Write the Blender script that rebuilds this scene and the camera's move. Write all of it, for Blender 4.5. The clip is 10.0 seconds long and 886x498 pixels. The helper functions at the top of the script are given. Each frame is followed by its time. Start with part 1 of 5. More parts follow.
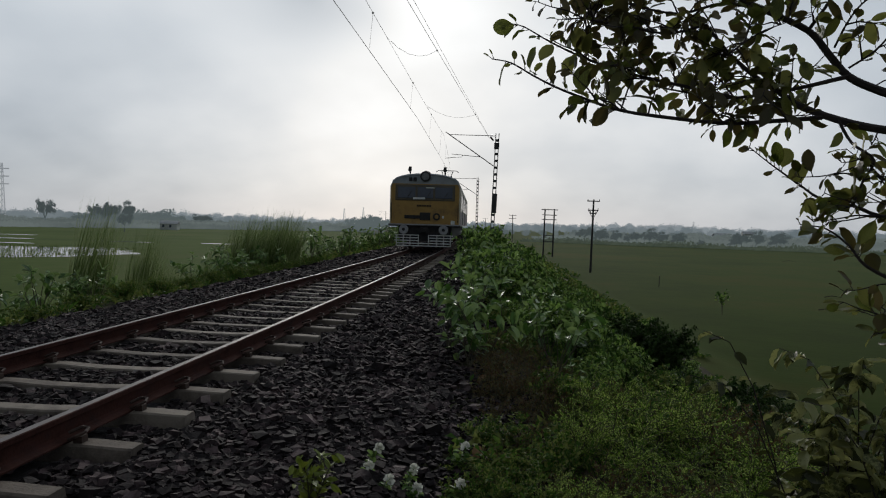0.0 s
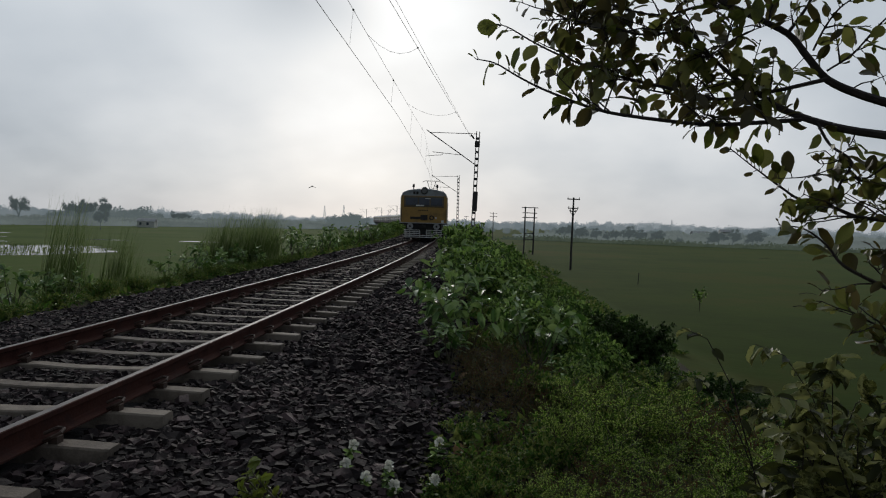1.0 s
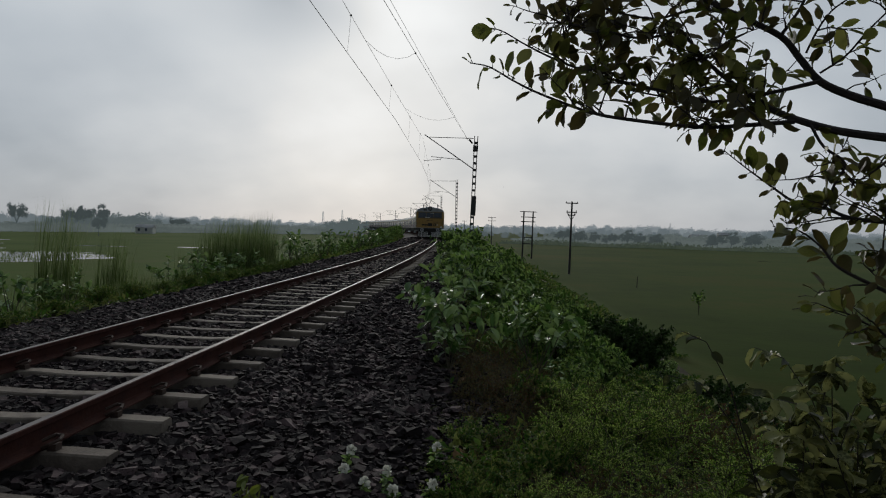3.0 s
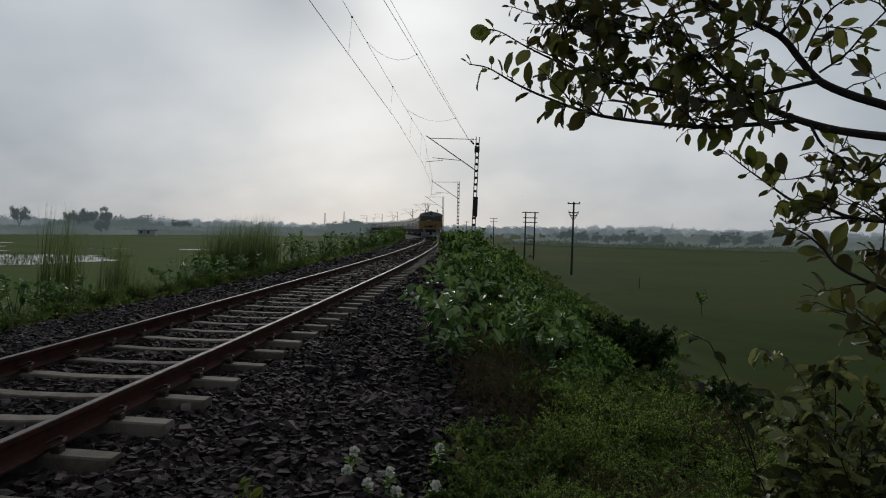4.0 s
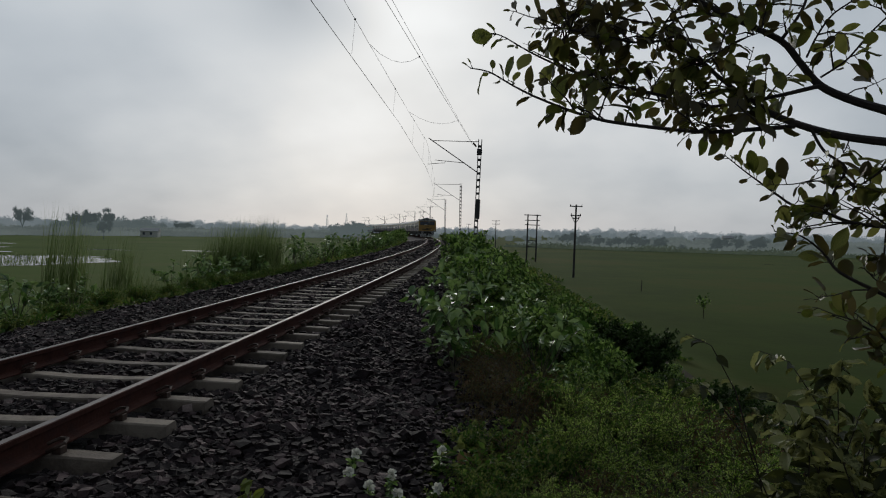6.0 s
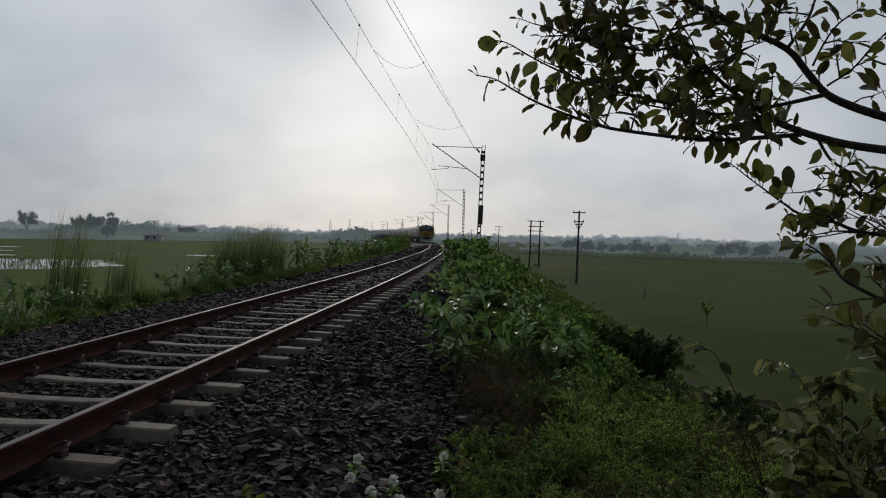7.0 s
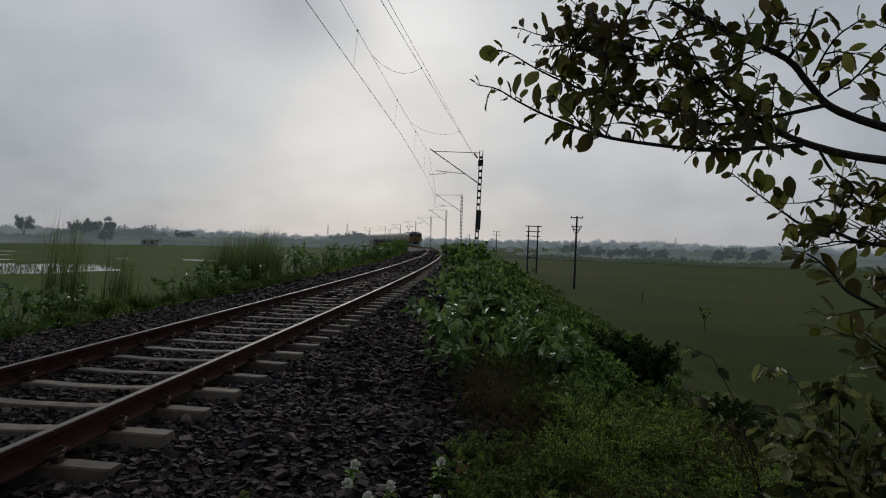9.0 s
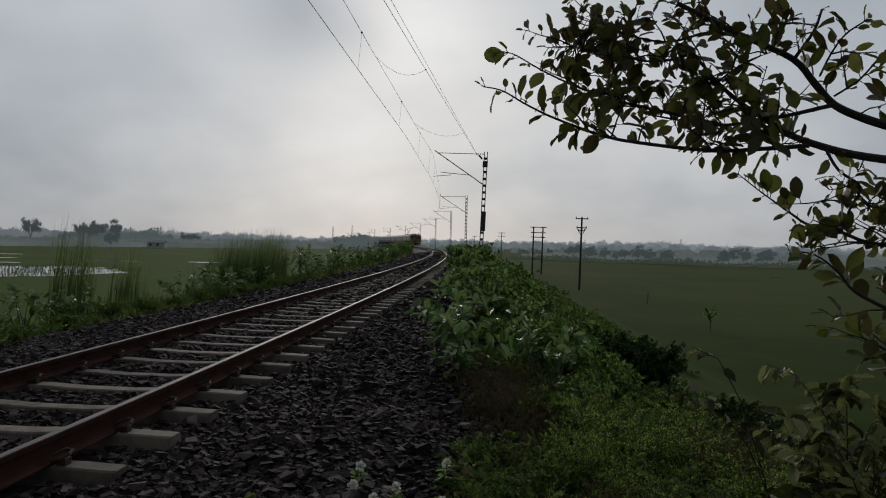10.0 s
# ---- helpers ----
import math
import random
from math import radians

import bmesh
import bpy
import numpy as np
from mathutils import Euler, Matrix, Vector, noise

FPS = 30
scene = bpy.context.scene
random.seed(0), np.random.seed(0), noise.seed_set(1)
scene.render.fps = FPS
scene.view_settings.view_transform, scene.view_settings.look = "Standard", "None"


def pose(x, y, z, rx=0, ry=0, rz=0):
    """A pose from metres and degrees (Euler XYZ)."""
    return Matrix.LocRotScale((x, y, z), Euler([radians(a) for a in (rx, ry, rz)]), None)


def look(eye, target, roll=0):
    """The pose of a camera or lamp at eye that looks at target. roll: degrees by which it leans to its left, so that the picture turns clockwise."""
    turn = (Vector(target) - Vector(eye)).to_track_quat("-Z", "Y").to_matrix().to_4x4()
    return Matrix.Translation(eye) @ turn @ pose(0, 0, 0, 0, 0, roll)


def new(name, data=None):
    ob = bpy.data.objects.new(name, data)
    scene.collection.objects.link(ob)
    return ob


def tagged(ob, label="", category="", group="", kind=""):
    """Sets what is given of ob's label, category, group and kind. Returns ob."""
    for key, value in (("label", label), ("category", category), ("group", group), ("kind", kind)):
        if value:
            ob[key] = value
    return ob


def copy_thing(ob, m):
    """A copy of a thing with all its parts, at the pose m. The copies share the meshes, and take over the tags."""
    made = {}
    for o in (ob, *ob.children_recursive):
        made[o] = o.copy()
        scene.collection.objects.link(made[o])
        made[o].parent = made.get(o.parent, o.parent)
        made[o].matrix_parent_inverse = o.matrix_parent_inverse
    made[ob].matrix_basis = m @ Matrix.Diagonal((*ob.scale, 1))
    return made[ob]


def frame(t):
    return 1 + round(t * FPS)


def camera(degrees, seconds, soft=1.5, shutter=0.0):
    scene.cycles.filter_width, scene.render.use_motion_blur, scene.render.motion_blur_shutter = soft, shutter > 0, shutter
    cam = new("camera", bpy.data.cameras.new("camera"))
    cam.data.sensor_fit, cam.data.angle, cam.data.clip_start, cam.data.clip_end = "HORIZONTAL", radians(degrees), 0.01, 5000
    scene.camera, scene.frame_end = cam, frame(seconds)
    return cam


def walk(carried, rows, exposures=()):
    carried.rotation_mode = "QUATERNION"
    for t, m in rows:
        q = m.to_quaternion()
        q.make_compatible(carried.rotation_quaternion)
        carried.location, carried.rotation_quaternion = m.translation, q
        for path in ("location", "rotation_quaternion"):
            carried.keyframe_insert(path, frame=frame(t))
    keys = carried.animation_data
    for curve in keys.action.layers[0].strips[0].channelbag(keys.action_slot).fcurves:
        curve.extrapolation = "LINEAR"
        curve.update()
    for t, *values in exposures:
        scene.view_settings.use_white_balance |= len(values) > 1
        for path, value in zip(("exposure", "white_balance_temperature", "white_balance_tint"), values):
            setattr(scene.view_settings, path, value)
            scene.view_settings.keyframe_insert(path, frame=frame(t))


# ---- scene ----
# The origin lies on the track's centre line beside the camera, at rail-head height;
# y runs along the track, which curves away to the left with a radius of 1000 m.
EYE = (3.757, 0.0, 1.310)


def aim(yaw, pitch, roll):
    return pose(*EYE, 90 + pitch, 0, yaw) @ pose(0, 0, 0, 0, 0, roll)


cam = camera(66.69, 10.0, soft=1.1)
PATH = [
    (0.0, aim(5.54, -2.01, 1.53)),
    (0.5, aim(4.56, -1.97, 1.49)),
    (1.0, aim(3.90, -2.15, 1.56)),
    (1.5, aim(3.85, -2.07, 1.52)),
    (2.0, aim(3.84, -2.15, 1.55)),
    (2.5, aim(3.77, -1.92, 1.45)),
    (4.0, aim(3.97, -1.67, 1.02)),
    (4.5, aim(3.92, -1.61, 1.04)),
    (5.0, aim(3.98, -1.57, 0.98)),
    (5.5, aim(4.00, -1.52, 1.06)),
    (7.0, aim(4.41, -1.01, 1.49)),
    (7.5, aim(4.40, -0.50, 1.43)),
    (8.0, aim(4.48, -0.38, 1.40)),
    (8.5, aim(4.43, -0.38, 1.41)),
    (9.0, aim(4.23, -0.58, 1.55)),
    (9.5, aim(4.53, -0.43, 1.39)),
    (10.0, aim(4.65, -0.47, 1.36)),
]
EXPOSURES = [(0.0, 0.0, 6500, 10), (1.0, 0.0, 6500, 10), (2.0, 0.0, 6500, 10), (2.5, -0.18, 6480, 9.5), (4.0, -0.22, 6480, 9.5), (5.5, -0.22, 6480, 9.5), (7.0, -0.18, 6500, 10), (7.5, -0.41, 6540, 10.5), (10.0, -0.37, 6560, 11)]
walk(cam, PATH, EXPOSURES)

# ---- world and light ----
SUN_DIR = Vector((-0.155, 0.93, 0.33)).normalized()   # behind thin cloud, ahead of the camera
world = bpy.data.worlds.new("overcast_sky")
scene.world = world
world.use_nodes = True


def build_sky():
    nt = world.node_tree
    nt.nodes.clear()
    n, l = nt.nodes.new, nt.links.new
    out, bg = n("ShaderNodeOutputWorld"), n("ShaderNodeBackground")
    l(bg.outputs[0], out.inputs[0])
    sky = n("ShaderNodeTexSky")
    sky.sky_type, sky.sun_disc = "NISHITA", False
    sky.sun_elevation = math.asin(SUN_DIR.z)
    sky.sun_rotation = math.atan2(SUN_DIR.x, SUN_DIR.y)
    dim = n("ShaderNodeVectorMath")
    dim.operation = "SCALE"
    dim.inputs["Scale"].default_value = 0.10
    l(sky.outputs[0], dim.inputs[0])
    tc = n("ShaderNodeTexCoord")
    sep = n("ShaderNodeSeparateXYZ")
    l(tc.outputs["Generated"], sep.inputs[0])

    def math_node(op, a, b=None, clamp=False):
        m = n("ShaderNodeMath")
        m.operation, m.use_clamp = op, clamp
        for i, v in enumerate((a, b)):
            if v is None:
                continue
            if isinstance(v, (int, float)):
                m.inputs[i].default_value = v
            else:
                l(v, m.inputs[i])
        return m.outputs[0]

    # cloud deck seen in perspective: direction / (height + 0.45)
    lift = math_node("ADD", math_node("MAXIMUM", sep.outputs[2], 0.0), 0.45)
    px, py = math_node("DIVIDE", sep.outputs[0], lift), math_node("DIVIDE", sep.outputs[1], lift)
    comb = n("ShaderNodeCombineXYZ")
    l(px, comb.inputs[0]), l(py, comb.inputs[1])
    noises = []
    for scale, detail, off in ((1.7, 3.0, 3.7), (5.2, 5.0, 11.2)):
        tex = n("ShaderNodeTexNoise")
        tex.inputs["Scale"].default_value, tex.inputs["Detail"].default_value = scale, detail
        tex.inputs["Roughness"].default_value = 0.45
        mp = n("ShaderNodeMapping")
        mp.inputs["Location"].default_value = (off, off * 0.6, 0)
        l(comb.outputs[0], mp.inputs[0]), l(mp.outputs[0], tex.inputs["Vector"])
        noises.append(tex.outputs["Fac"])

    def near(direction, sharp):
        d = n("ShaderNodeVectorMath")
        d.operation = "DOT_PRODUCT"
        l(tc.outputs["Generated"], d.inputs[0])
        d.inputs[1].default_value = Vector(direction).normalized()
        return math_node("POWER", math_node("MAXIMUM", d.outputs["Value"], 0.0), sharp)

    # thin cloud, bright round the hidden sun, with a heavier bank beside it
    v = math_node("MULTIPLY", math_node("SUBTRACT", noises[0], 0.5), 0.50)
    v = math_node("ADD", v, math_node("MULTIPLY", math_node("SUBTRACT", noises[1], 0.5), 0.24))
    # sky out of view, overhead and behind the camera, is darkened to dim the ground
    v = math_node("ADD", v, 0.20)
    v = math_node("ADD", v, math_node("MULTIPLY", near(SUN_DIR, 2.2), 0.55))
    v = math_node("ADD", v, math_node("MULTIPLY", near(SUN_DIR, 30.0), 0.22))
    for direction, sharp, depth in (((-0.27, 0.90, 0.315), 420.0, 0.30), ((-0.36, 0.90, 0.33), 150.0, 0.2), ((-0.20, 0.93, 0.29), 900.0, 0.14), ((-0.55, 0.82, 0.22), 120.0, 0.08)):
        v = math_node("SUBTRACT", v, math_node("MULTIPLY", math_node("MULTIPLY", near(direction, sharp), math_node("ADD", noises[1], 0.5)), depth))
    tint = n("ShaderNodeValToRGB")
    tint.color_ramp.elements[0].position, tint.color_ramp.elements[0].color = 0.35, (0.865, 1.0, 1.15, 1)
    tint.color_ramp.elements[1].position, tint.color_ramp.elements[1].color = 0.85, (0.972, 1.0, 1.018, 1)
    l(v, tint.inputs[0])
    # warm murk low over the horizon
    low = n("ShaderNodeValToRGB")
    low.color_ramp.elements[0].position, low.color_ramp.elements[0].color = 0.0, (0.955, 0.928, 0.915, 1)
    low.color_ramp.elements[1].position, low.color_ramp.elements[1].color = 0.25, (1, 1, 1, 1)
    l(sep.outputs[2], low.inputs[0])
    c1, c2 = n("ShaderNodeVectorMath"), n("ShaderNodeVectorMath")
    c1.operation, c2.operation = "SCALE", "MULTIPLY"
    l(tint.outputs[0], c1.inputs[0]), l(v, c1.inputs["Scale"])
    l(c1.outputs[0], c2.inputs[0]), l(low.outputs[0], c2.inputs[1])
    mix = n("ShaderNodeMix")
    mix.data_type = "RGBA"
    mix.inputs["Factor"].default_value = 0.96
    l(dim.outputs[0], mix.inputs["A"]), l(c2.outputs[0], mix.inputs["B"])
    l(mix.outputs["Result"], bg.inputs["Color"])
    bg.inputs["Strength"].default_value = 1.0


build_sky()
sun = new("sun", bpy.data.lights.new("sun", "SUN"))
sun.data.energy, sun.data.angle, sun.data.color = 1.0, radians(25), (1.0, 0.96, 0.9)
sun.matrix_world = look(SUN_DIR * 100, (0, 0, 0))


# ---- materials ----
def material(name, colors, scale=6.0, rough=0.7, metal=0.0, bump=0.0, bump_scale=None, detail=6.0, spec=0.5,
             object_random=0.0, island_random=0.0, translucent=0.0, stretch=(1, 1, 1), fine=0.25, sheen=0.0, sheen_tint=(0.75, 0.9, 0.42)):
    """Colours blended by coarse noise and broken up by fine noise, with relief."""
    m = bpy.data.materials.new(name)
    m.use_nodes = True
    nt = m.node_tree
    n, l = nt.nodes.new, nt.links.new
    b = nt.nodes["Principled BSDF"]
    tc, mp = n("ShaderNodeTexCoord"), n("ShaderNodeMapping")
    mp.inputs["Scale"].default_value = stretch
    l(tc.outputs["Object"], mp.inputs[0])
    t1, t2 = n("ShaderNodeTexNoise"), n("ShaderNodeTexNoise")
    for t, sc in ((t1, scale), (t2, scale * 9)):
        t.inputs["Scale"].default_value, t.inputs["Detail"].default_value = sc, detail
        l(mp.outputs[0], t.inputs["Vector"])
    add = n("ShaderNodeMath")
    add.operation = "MULTIPLY_ADD"
    l(t2.outputs["Fac"], add.inputs[0])
    add.inputs[1].default_value = fine
    l(t1.outputs["Fac"], add.inputs[2])
    fac = add.outputs[0]

    def shift(source, amount, fac):
        a = n("ShaderNodeMath")
        a.operation = "MULTIPLY_ADD"
        l(source, a.inputs[0])
        a.inputs[1].default_value = amount
        l(fac, a.inputs[2])
        c = n("ShaderNodeMath")
        c.operation = "SUBTRACT"
        l(a.outputs[0], c.inputs[0])
        c.inputs[1].default_value = amount / 2
        return c.outputs[0]

    if object_random:
        fac = shift(n("ShaderNodeObjectInfo").outputs["Random"], object_random, fac)
    if island_random:
        fac = shift(n("ShaderNodeNewGeometry").outputs["Random Per Island"], island_random, fac)
    ramp = n("ShaderNodeValToRGB")
    e = ramp.color_ramp.elements
    lo, hi = 0.32 + fine / 2, 0.68 + fine / 2
    e[0].position, e[1].position = lo, hi
    e[0].color, e[1].color = (*colors[0], 1), (*colors[-1], 1)
    for i, c in enumerate(colors[1:-1]):
        x = e.new(lo + (hi - lo) * (i + 1) / (len(colors) - 1))
        x.color = (*c, 1)
    l(fac, ramp.inputs[0])
    l(ramp.outputs[0], b.inputs["Base Color"])
    b.inputs["Roughness"].default_value, b.inputs["Metallic"].default_value = rough, metal
    b.inputs["Specular IOR Level"].default_value = spec
    b.inputs["Sheen Weight"].default_value, b.inputs["Sheen Roughness"].default_value = sheen, 0.3
    b.inputs["Sheen Tint"].default_value = (*sheen_tint, 1)
    if bump:
        t3, bp = n("ShaderNodeTexNoise"), n("ShaderNodeBump")
        t3.inputs["Scale"].default_value, t3.inputs["Detail"].default_value = bump_scale or scale * 6, 5
        l(mp.outputs[0], t3.inputs["Vector"])
        bp.inputs["Strength"].default_value, bp.inputs["Distance"].default_value = bump, 0.02
        l(t3.outputs["Fac"], bp.inputs["Height"]), l(bp.outputs[0], b.inputs["Normal"])
    if translucent:
        tr, mx = n("ShaderNodeBsdfTranslucent"), n("ShaderNodeMixShader")
        l(ramp.outputs[0], tr.inputs["Color"])
        mx.inputs[0].default_value = translucent
        l(b.outputs[0], mx.inputs[1]), l(tr.outputs[0], mx.inputs[2])
        l(mx.outputs[0], nt.nodes["Material Output"].inputs["Surface"])
    return m


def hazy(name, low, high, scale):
    """Distance, seen through mist: emission colour stands in for the light that hazy air scatters."""
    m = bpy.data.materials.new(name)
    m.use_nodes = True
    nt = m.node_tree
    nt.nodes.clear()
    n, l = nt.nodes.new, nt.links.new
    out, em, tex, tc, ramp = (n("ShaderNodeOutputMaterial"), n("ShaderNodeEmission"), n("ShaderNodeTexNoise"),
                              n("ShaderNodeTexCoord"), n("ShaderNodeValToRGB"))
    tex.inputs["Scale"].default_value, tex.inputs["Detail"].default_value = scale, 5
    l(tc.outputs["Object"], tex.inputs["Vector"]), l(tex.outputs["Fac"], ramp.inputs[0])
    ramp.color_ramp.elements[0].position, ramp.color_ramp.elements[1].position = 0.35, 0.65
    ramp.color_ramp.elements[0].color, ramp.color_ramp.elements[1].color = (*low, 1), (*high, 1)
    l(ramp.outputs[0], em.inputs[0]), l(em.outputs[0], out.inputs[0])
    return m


M_SOIL = material("soil_and_litter", [(0.028, 0.022, 0.015), (0.045, 0.04, 0.022), (0.04, 0.055, 0.02)], 1.5, 0.95, spec=0.1, bump=0.5, bump_scale=14)
M_RICE = material("young_rice_field", [(0.032, 0.058, 0.009), (0.047, 0.077, 0.013), (0.062, 0.077, 0.022)], 0.05, 0.95, bump=0.5, bump_scale=2, spec=0.02, sheen=0.09, fine=0.45)
M_FIELD = material("paddy_field", [(0.008, 0.0185, 0.0015), (0.017, 0.032, 0.003), (0.033, 0.031, 0.005)], 0.05, 0.95, bump=0.5, bump_scale=2, spec=0.015, sheen=0.115, fine=0.45)
M_BED = material("ballast_fines", [(0.014, 0.011, 0.011), (0.032, 0.026, 0.026)], 9, 0.95, bump=0.8, bump_scale=30)
M_STONE = material("crushed_stone", [(0.009, 0.0057, 0.006), (0.0218, 0.0142, 0.0146), (0.096, 0.067, 0.066)], 5, 0.82, spec=0.2, bump=0.3, bump_scale=60, sheen=0.015, sheen_tint=(1.0, 0.9, 0.9),
                   island_random=0.5, object_random=0.5)
M_RAIL = material("rusty_rail", [(0.032, 0.0112, 0.0088), (0.06, 0.0222, 0.0162), (0.042, 0.019, 0.0165)], 4, 0.95, spec=0.15, bump=0.25, bump_scale=40)
M_HEAD = material("worn_rail_head", [(0.085, 0.074, 0.072), (0.15, 0.134, 0.13)], 3, 0.58, metal=0.85, stretch=(1, 0.1, 1))
M_CONC = material("weathered_concrete", [(0.084, 0.065, 0.050), (0.146, 0.116, 0.09), (0.215, 0.178, 0.14)], 5, 0.85, bump=0.3, bump_scale=50, object_random=0.35)
M_CLIP = material("rusted_clip", [(0.03, 0.017, 0.012), (0.07, 0.04, 0.028)], 20, 0.8)
M_STEEL = material("dull_mast_steel", [(0.035, 0.035, 0.037), (0.075, 0.072, 0.07)], 3, 0.7, metal=0.3)
M_WIRE = material("dull_copper_wire", [(0.12, 0.11, 0.105), (0.2, 0.185, 0.17)], 3, 0.6, metal=0.5)
M_PORC = material("brown_porcelain", [(0.06, 0.025, 0.018), (0.09, 0.04, 0.03)], 8, 0.25)
M_DARK = material("dark_underframe", [(0.012, 0.012, 0.013), (0.035, 0.03, 0.028)], 3, 0.8)
M_BAND = material("brown_band_paint", [(0.075, 0.062, 0.045), (0.115, 0.09, 0.055)], 2, 0.5)
M_YELLOW = material("ochre_coach_paint", [(0.29, 0.165, 0.04), (0.39, 0.225, 0.052), (0.22, 0.13, 0.04)], 1.3, 0.5, bump=0.03)
M_CREAM = material("dusty_cream_paint", [(0.38, 0.33, 0.24), (0.5, 0.44, 0.33)], 0.8, 0.55)
M_MAUVE = material("dusty_purple_paint", [(0.14, 0.1, 0.11), (0.2, 0.14, 0.15)], 0.8, 0.55)
M_ROOF = material("grey_roof_paint", [(0.2, 0.22, 0.24), (0.34, 0.36, 0.38), (0.25, 0.25, 0.25)], 0.7, 0.6, bump=0.05)
M_GLASS = material("dark_window_glass", [(0.05, 0.06, 0.085), (0.08, 0.093, 0.125)], 0.6, 0.12)
M_WHITE = material("white_paint", [(0.55, 0.55, 0.53), (0.75, 0.75, 0.73)], 4, 0.5)
M_GREY = material("grey_buffer_metal", [(0.25, 0.25, 0.26), (0.4, 0.4, 0.41)], 5, 0.45, metal=0.3)
M_LAMP = material("lamp_lens", [(0.1, 0.1, 0.1), (0.2, 0.2, 0.2)], 9, 0.1)
M_WATER = material("still_flood_water", [(0.03, 0.035, 0.03), (0.05, 0.05, 0.04)], 0.1, 0.06, bump=0.02, bump_scale=2)
# haze of the distance is put into these emission colours
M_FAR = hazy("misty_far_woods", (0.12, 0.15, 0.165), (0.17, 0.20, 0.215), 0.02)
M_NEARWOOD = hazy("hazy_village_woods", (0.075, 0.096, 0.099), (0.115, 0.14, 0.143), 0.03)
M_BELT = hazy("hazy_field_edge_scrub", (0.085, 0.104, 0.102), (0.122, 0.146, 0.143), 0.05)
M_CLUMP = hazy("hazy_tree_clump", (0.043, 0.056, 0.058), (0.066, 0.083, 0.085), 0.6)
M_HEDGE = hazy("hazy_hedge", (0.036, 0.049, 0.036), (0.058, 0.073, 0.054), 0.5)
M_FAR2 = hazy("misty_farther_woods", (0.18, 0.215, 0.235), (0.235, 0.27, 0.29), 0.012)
M_MIST = hazy("misty_tower", (0.22, 0.24, 0.26), (0.27, 0.29, 0.3), 0.05)


# ---- tools for meshes ----
def mesh(name, verts, faces, mat, smooth=False):
    me = bpy.data.meshes.new(name)
    me.from_pydata([tuple(v) for v in verts] if not isinstance(verts, np.ndarray) else verts.tolist(), [],
                   faces if not isinstance(faces, np.ndarray) else faces.tolist())
    me.materials.append(mat)
    if smooth:
        me.polygons.foreach_set("use_smooth", [True] * len(me.polygons))
    me.update()
    return me


def part(name, bm, mat, parent, label="", smooth=False):
    me = bpy.data.meshes.new(name)
    bm.to_mesh(me)
    bm.free()
    me.materials.append(mat)
    if smooth:
        me.polygons.foreach_set("use_smooth", [True] * len(me.polygons))
    ob = new(name, me)
    ob.parent = parent
    return tagged(ob, label)


def piece(name, me, parent, m=None, label=""):
    ob = new(name, me)
    ob.parent = parent
    if m is not None:
        ob.matrix_basis = m
    return tagged(ob, label)


def box(bm, x0, x1, y0, y1, z0, z1, bevel=0.0):
    r = bmesh.ops.create_cube(bm, size=1, matrix=Matrix.LocRotScale(((x0 + x1) / 2, (y0 + y1) / 2, (z0 + z1) / 2), None, (x1 - x0, y1 - y0, z1 - z0)))
    if bevel:
        edges = list({e for v in r["verts"] for e in v.link_edges})
        bmesh.ops.bevel(bm, geom=edges, offset=bevel, segments=2, affect="EDGES", profile=0.6)


def rod(bm, a, b, r0, r1=None, sides=8):
    a, b = Vector(a), Vector(b)
    d = b - a
    q = d.to_track_quat("Z", "Y").to_matrix().to_4x4()
    bmesh.ops.create_cone(bm, cap_ends=True, segments=sides, radius1=r0, radius2=r0 if r1 is None else r1, depth=d.length,
                          matrix=Matrix.Translation((a + b) / 2) @ q)


def tube(bm, pts, radii, sides=6):
    """A bent tube along points."""
    pts = [Vector(p) for p in pts]
    rings = []
    for i, p in enumerate(pts):
        d = (pts[min(i + 1, len(pts) - 1)] - pts[max(i - 1, 0)]).normalized()
        u = d.orthogonal().normalized() if i == 0 else (u - d * u.dot(d)).normalized()
        w = d.cross(u)
        r = radii[i] if hasattr(radii, "__len__") else radii
        rings.append([bm.verts.new(p + r * (math.cos(a) * u + math.sin(a) * w)) for a in [2 * math.pi * k / sides for k in range(sides)]])
    for a, b in zip(rings, rings[1:]):
        for k in range(sides):
            bm.faces.new((a[k], a[(k + 1) % sides], b[(k + 1) % sides], b[k]))
    bm.faces.new(rings[0][::-1]), bm.faces.new(rings[-1])


def empty(name, m=None):
    ob = new(name)
    ob.empty_display_size = 0.2
    if m is not None:
        ob.matrix_basis = m
    return ob


# ---- the line of the track ----
R = 1000.0
RAIL = 0.8725       # half the distance between rail centres


def along(s, o=0.0, z=0.0):
    """Place at s metres along the track, o metres to the right of its centre line."""
    a = s / R
    return Vector((-R + (R + o) * math.cos(a), (R + o) * math.sin(a), z))


def on_track(s, o=0.0, z=0.0, turn=0.0):
    p = along(s, o, z)
    return pose(p.x, p.y, p.z, 0, 0, math.degrees(s / R) + turn)


def profile(o, s):
    """Height of the ground across the line: ballast bed, cess, slope, fields."""
    xs = [-3000, -11.5, -7.0, -5.0, -4.0, -1.75, 1.75, 3.1, 4.3, 6.0, 8.0, 11.5, 3000]
    zs = [-3.0, -3.0, -1.6, -0.62, -0.53, -0.29, -0.29, -0.51, -0.75, -1.55, -2.35, -3.0, -3.0]
    return np.interp(o, xs, zs)


